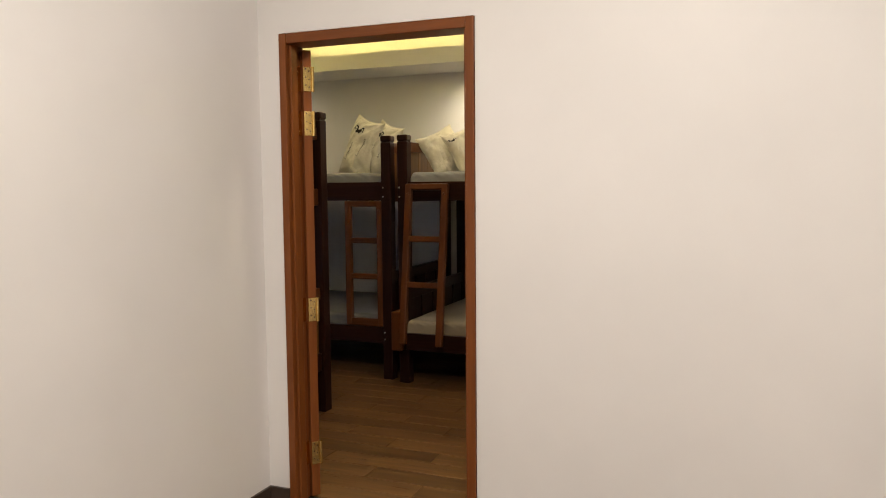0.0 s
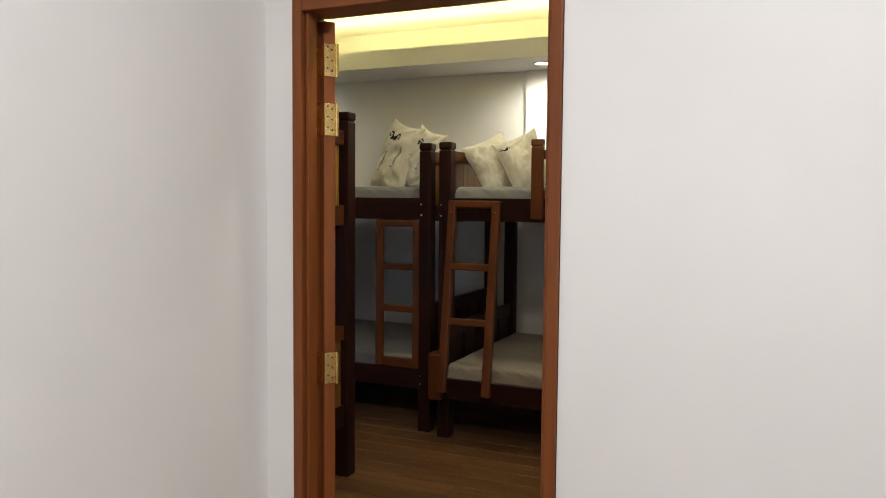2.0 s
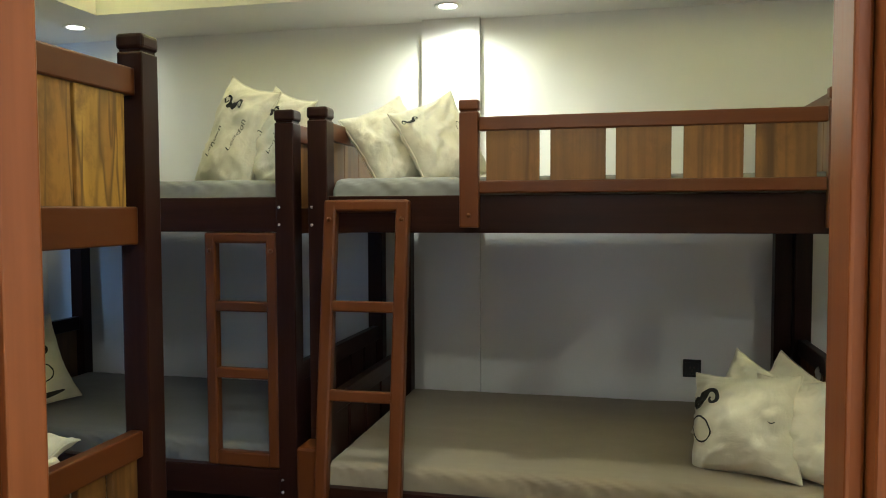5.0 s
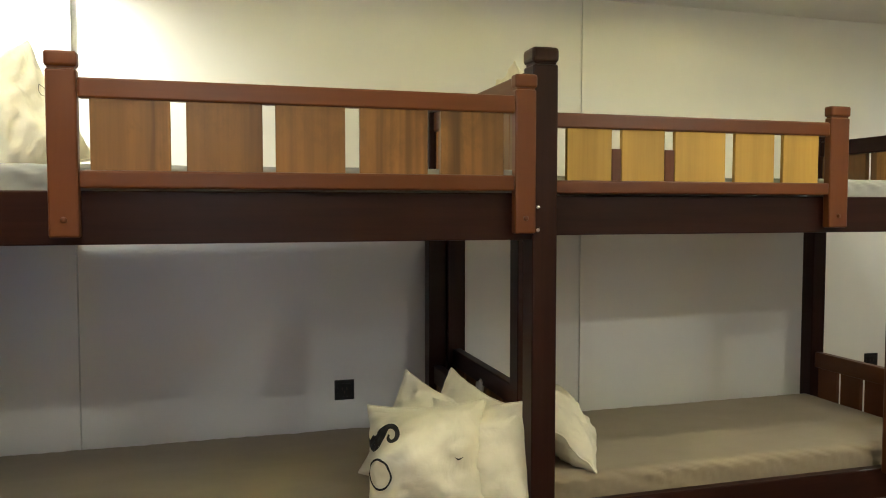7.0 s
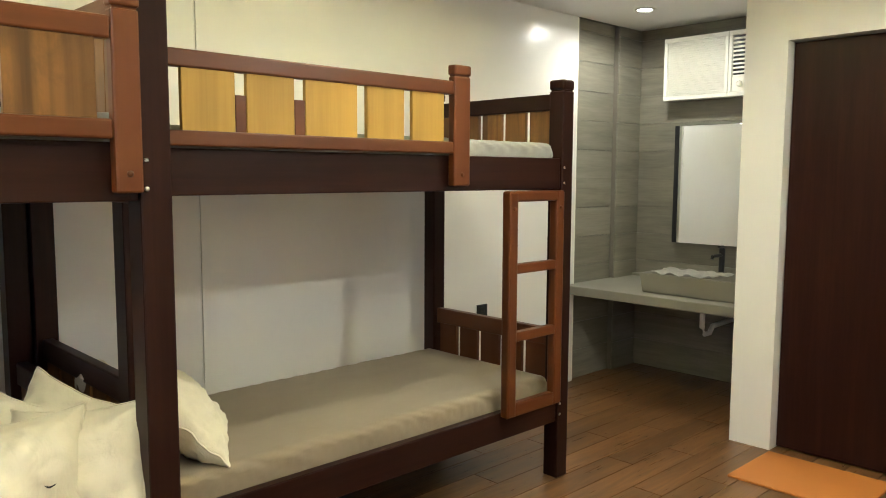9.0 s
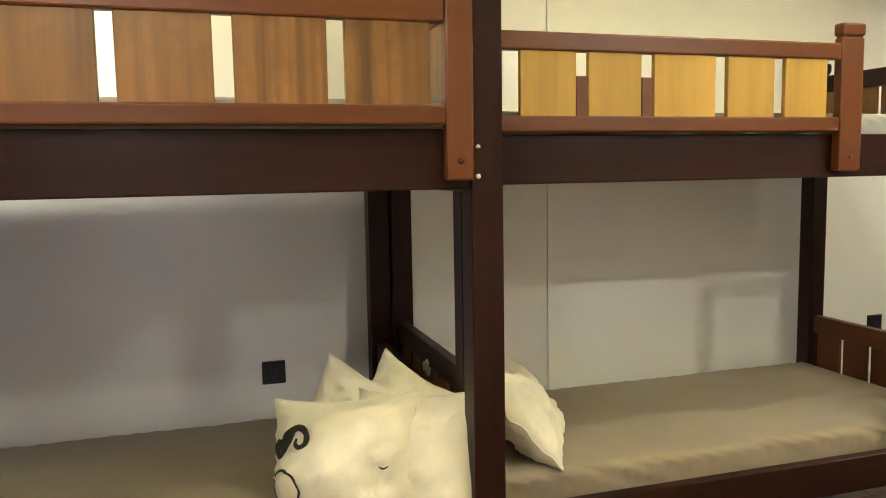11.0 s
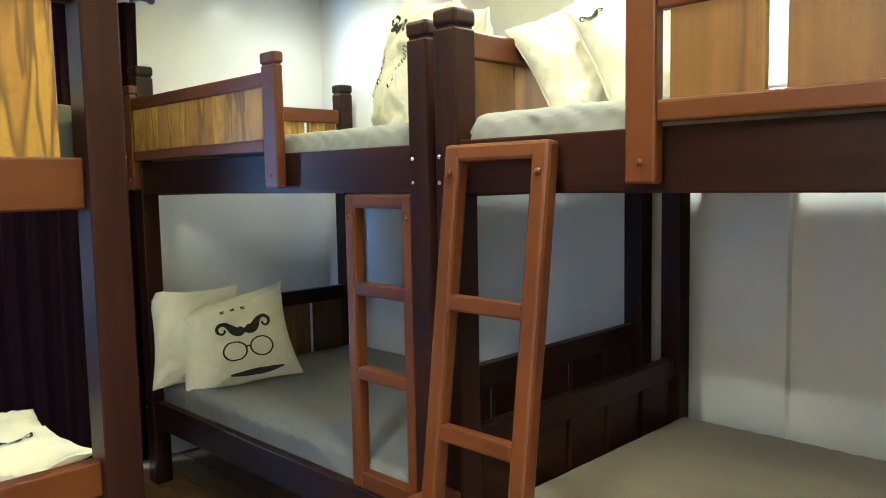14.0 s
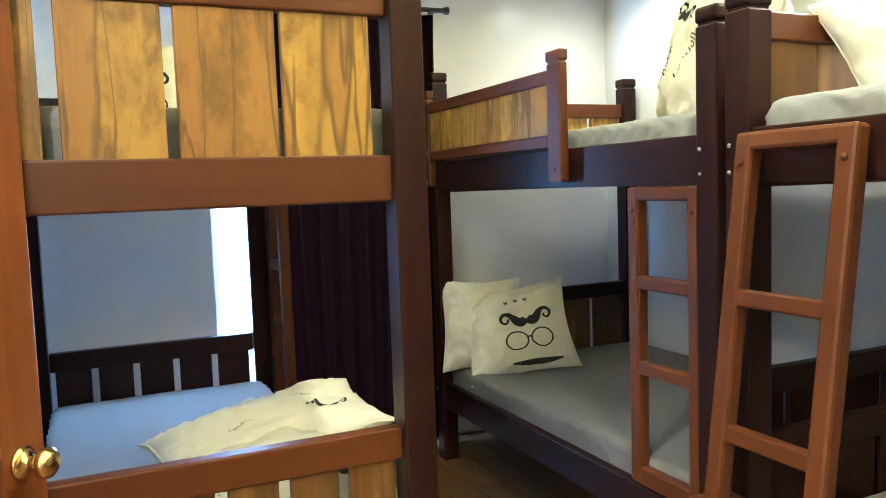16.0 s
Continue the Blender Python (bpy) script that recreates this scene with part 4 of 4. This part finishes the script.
def air_conditioner():
    a = thing("air_conditioner", "white window air conditioner set into the tiled wall", "air conditioner")
    x0, ya, yb, z0, z1 = EAST - 0.13, 0.36, 1.06, 1.945, 2.370
    bm = bmesh.new()
    box(bm, x0 + 0.02, EAST + 0.01, ya + 0.008, yb - 0.008, z0 + 0.006, z1 - 0.006, 0.010)
    part("body", bm, WHITEPLASTIC, a)
    split = ya + 0.23
    for nm, ca, cb in (("grille_frame", split, yb), ("panel_frame", ya, split - 0.002)):
        bm = bmesh.new()
        box(bm, x0, x0 + 0.019, ca, cb, z0, z0 + 0.030, 0.004)
        box(bm, x0, x0 + 0.019, ca, cb, z1 - 0.030, z1, 0.004)
        box(bm, x0, x0 + 0.019, ca, ca + 0.025, z0 + 0.030, z1 - 0.030, 0.004)
        box(bm, x0, x0 + 0.019, cb - 0.025, cb, z0 + 0.030, z1 - 0.030, 0.004)
        part(nm, bm, WHITEPLASTIC, a)
    n = 26
    for i in range(n):
        z = z0 + 0.034 + (z1 - z0 - 0.072) * i / (n - 1)
        bpart("grille_slat", (x0 + 0.006, x0 + 0.016, split + 0.026, yb - 0.026, z, z + 0.007), WHITEPLASTIC, a, 0.001)
    for i in range(9):
        z = z0 + 0.150 + 0.027 * i
        bpart("louvre", (x0 + 0.002, x0 + 0.016, ya + 0.026, split - 0.028, z, z + 0.012), WHITEPLASTIC, a, 0.002)
    bpart("vent_recess", (x0 + 0.0165, x0 + 0.0195, ya + 0.026, split - 0.028, z0 + 0.14, z1 - 0.031), BLACKPLASTIC, a, 0)
    bpart("control_panel", (x0 + 0.004, x0 + 0.018, ya + 0.026, split - 0.028, z0 + 0.031, z0 + 0.128), WHITEPLASTIC, a, 0.002)
    for k in (0.07, 0.15):
        bm = bmesh.new()
        spun(bm, [(0.020, 0), (0.018, 0.012), (0.004, 0.014)], pose(x0 + 0.004, ya + k, z0 + 0.08) @ pose(0, 0, 0, 0, -90))
        part("knob", bm, WHITEPLASTIC, a, smooth=True)


air_conditioner()
tagged(bpart("door_2", (5.17, 5.21, -1.045, -0.205, 0.01, 2.095), DARK[2], bevel=0.003), "dark brown closed bathroom door", "door", kind="structure")
# warm light spilling on the floor, made as a thin orange slab
light_patch = bpart("lit_floor_patch", (4.60, 5.06, -0.80, -0.215, 0.0, 0.012), LIT_FLOOR, bevel=0.004)
tagged(light_patch, "thin orange slab standing in for warm light on the floor by the bathroom partition", "mat")

# ---- tiles ----
rng = random.Random(5)
full_tile = None
TL, TW, JOINT = 0.90, 0.15, 0.003
rows = int(math.ceil((1.37 - (-2.07)) / TW))
for r in range(rows):
    y0, y1 = -2.07 + r * TW, min(-2.07 + (r + 1) * TW, 1.372)
    start = WEST - (r * 0.37 % 1.0) * TL
    k = 0
    while start + k * TL < EAST:
        xa, xb = max(start + k * TL, WEST), min(start + (k + 1) * TL, EAST)
        k += 1
        if xb - xa < 0.03:
            continue
        whole = abs(xb - xa - TL) < 1e-6 and abs(y1 - y0 - TW) < 1e-6
        if whole and full_tile:
            data = full_tile
        else:
            bm = bmesh.new()
            hx, hy = (xb - xa - JOINT) / 2, (y1 - y0 - JOINT) / 2
            box(bm, -hx, hx, -hy, hy, -0.006, 0, 0.0015, 1)
            data = mesh("tile", bm, FLOORTILE)
            if whole:
                full_tile = data
        ob = new("tile", data)
        ob.parent = floor
        ob.location = ((xa + xb) / 2, (y0 + y1) / 2, rng.uniform(-0.0004, 0.0004))

east = bpy.data.objects["wall_east"]
for r in range(13):
    z0, z1 = 0.001 + 0.20 * r, min(0.20 * (r + 1), SOFFIT - 0.001)
    if z1 - z0 < 0.03:
        continue
    cuts = [0.03, 1.36] if r % 2 else [0.03, 0.30, 1.36]
    for a, b in zip(cuts, cuts[1:]):
        bm = bmesh.new()
        box(bm, EAST, EAST + 0.0115, a + 0.0015, b - 0.0015, z0 + 0.0010, z1 - 0.0010, 0.0008, 1)
        part("tile", bm, WALLTILE, east)
    for a, b, y in ((5.45, 5.91, 1.3605), (5.91, EAST - 0.001, 1.318)):
        bm = bmesh.new()
        box(bm, a + 0.0015, b - 0.0015, y, y + 0.0113, z0 + 0.0010, z1 - 0.0010, 0.0008, 1)
        part("tile", bm, WALLTILE, east)
solid("pipe_chase", [(5.912, EAST + 0.011, 1.330, 1.3718, 0.001, SOFFIT - 0.001)], GROUT, "grey tiled pipe chase in the alcove corner", "pillar")
bm = bmesh.new()
box(bm, 5.43, 5.448, 1.332, 1.3715, 0, SOFFIT - 0.001, 0.002)
tagged(part("trim", bm, WHITEPLASTIC), "white corner trim between paint and tile", "trim", kind="structure")
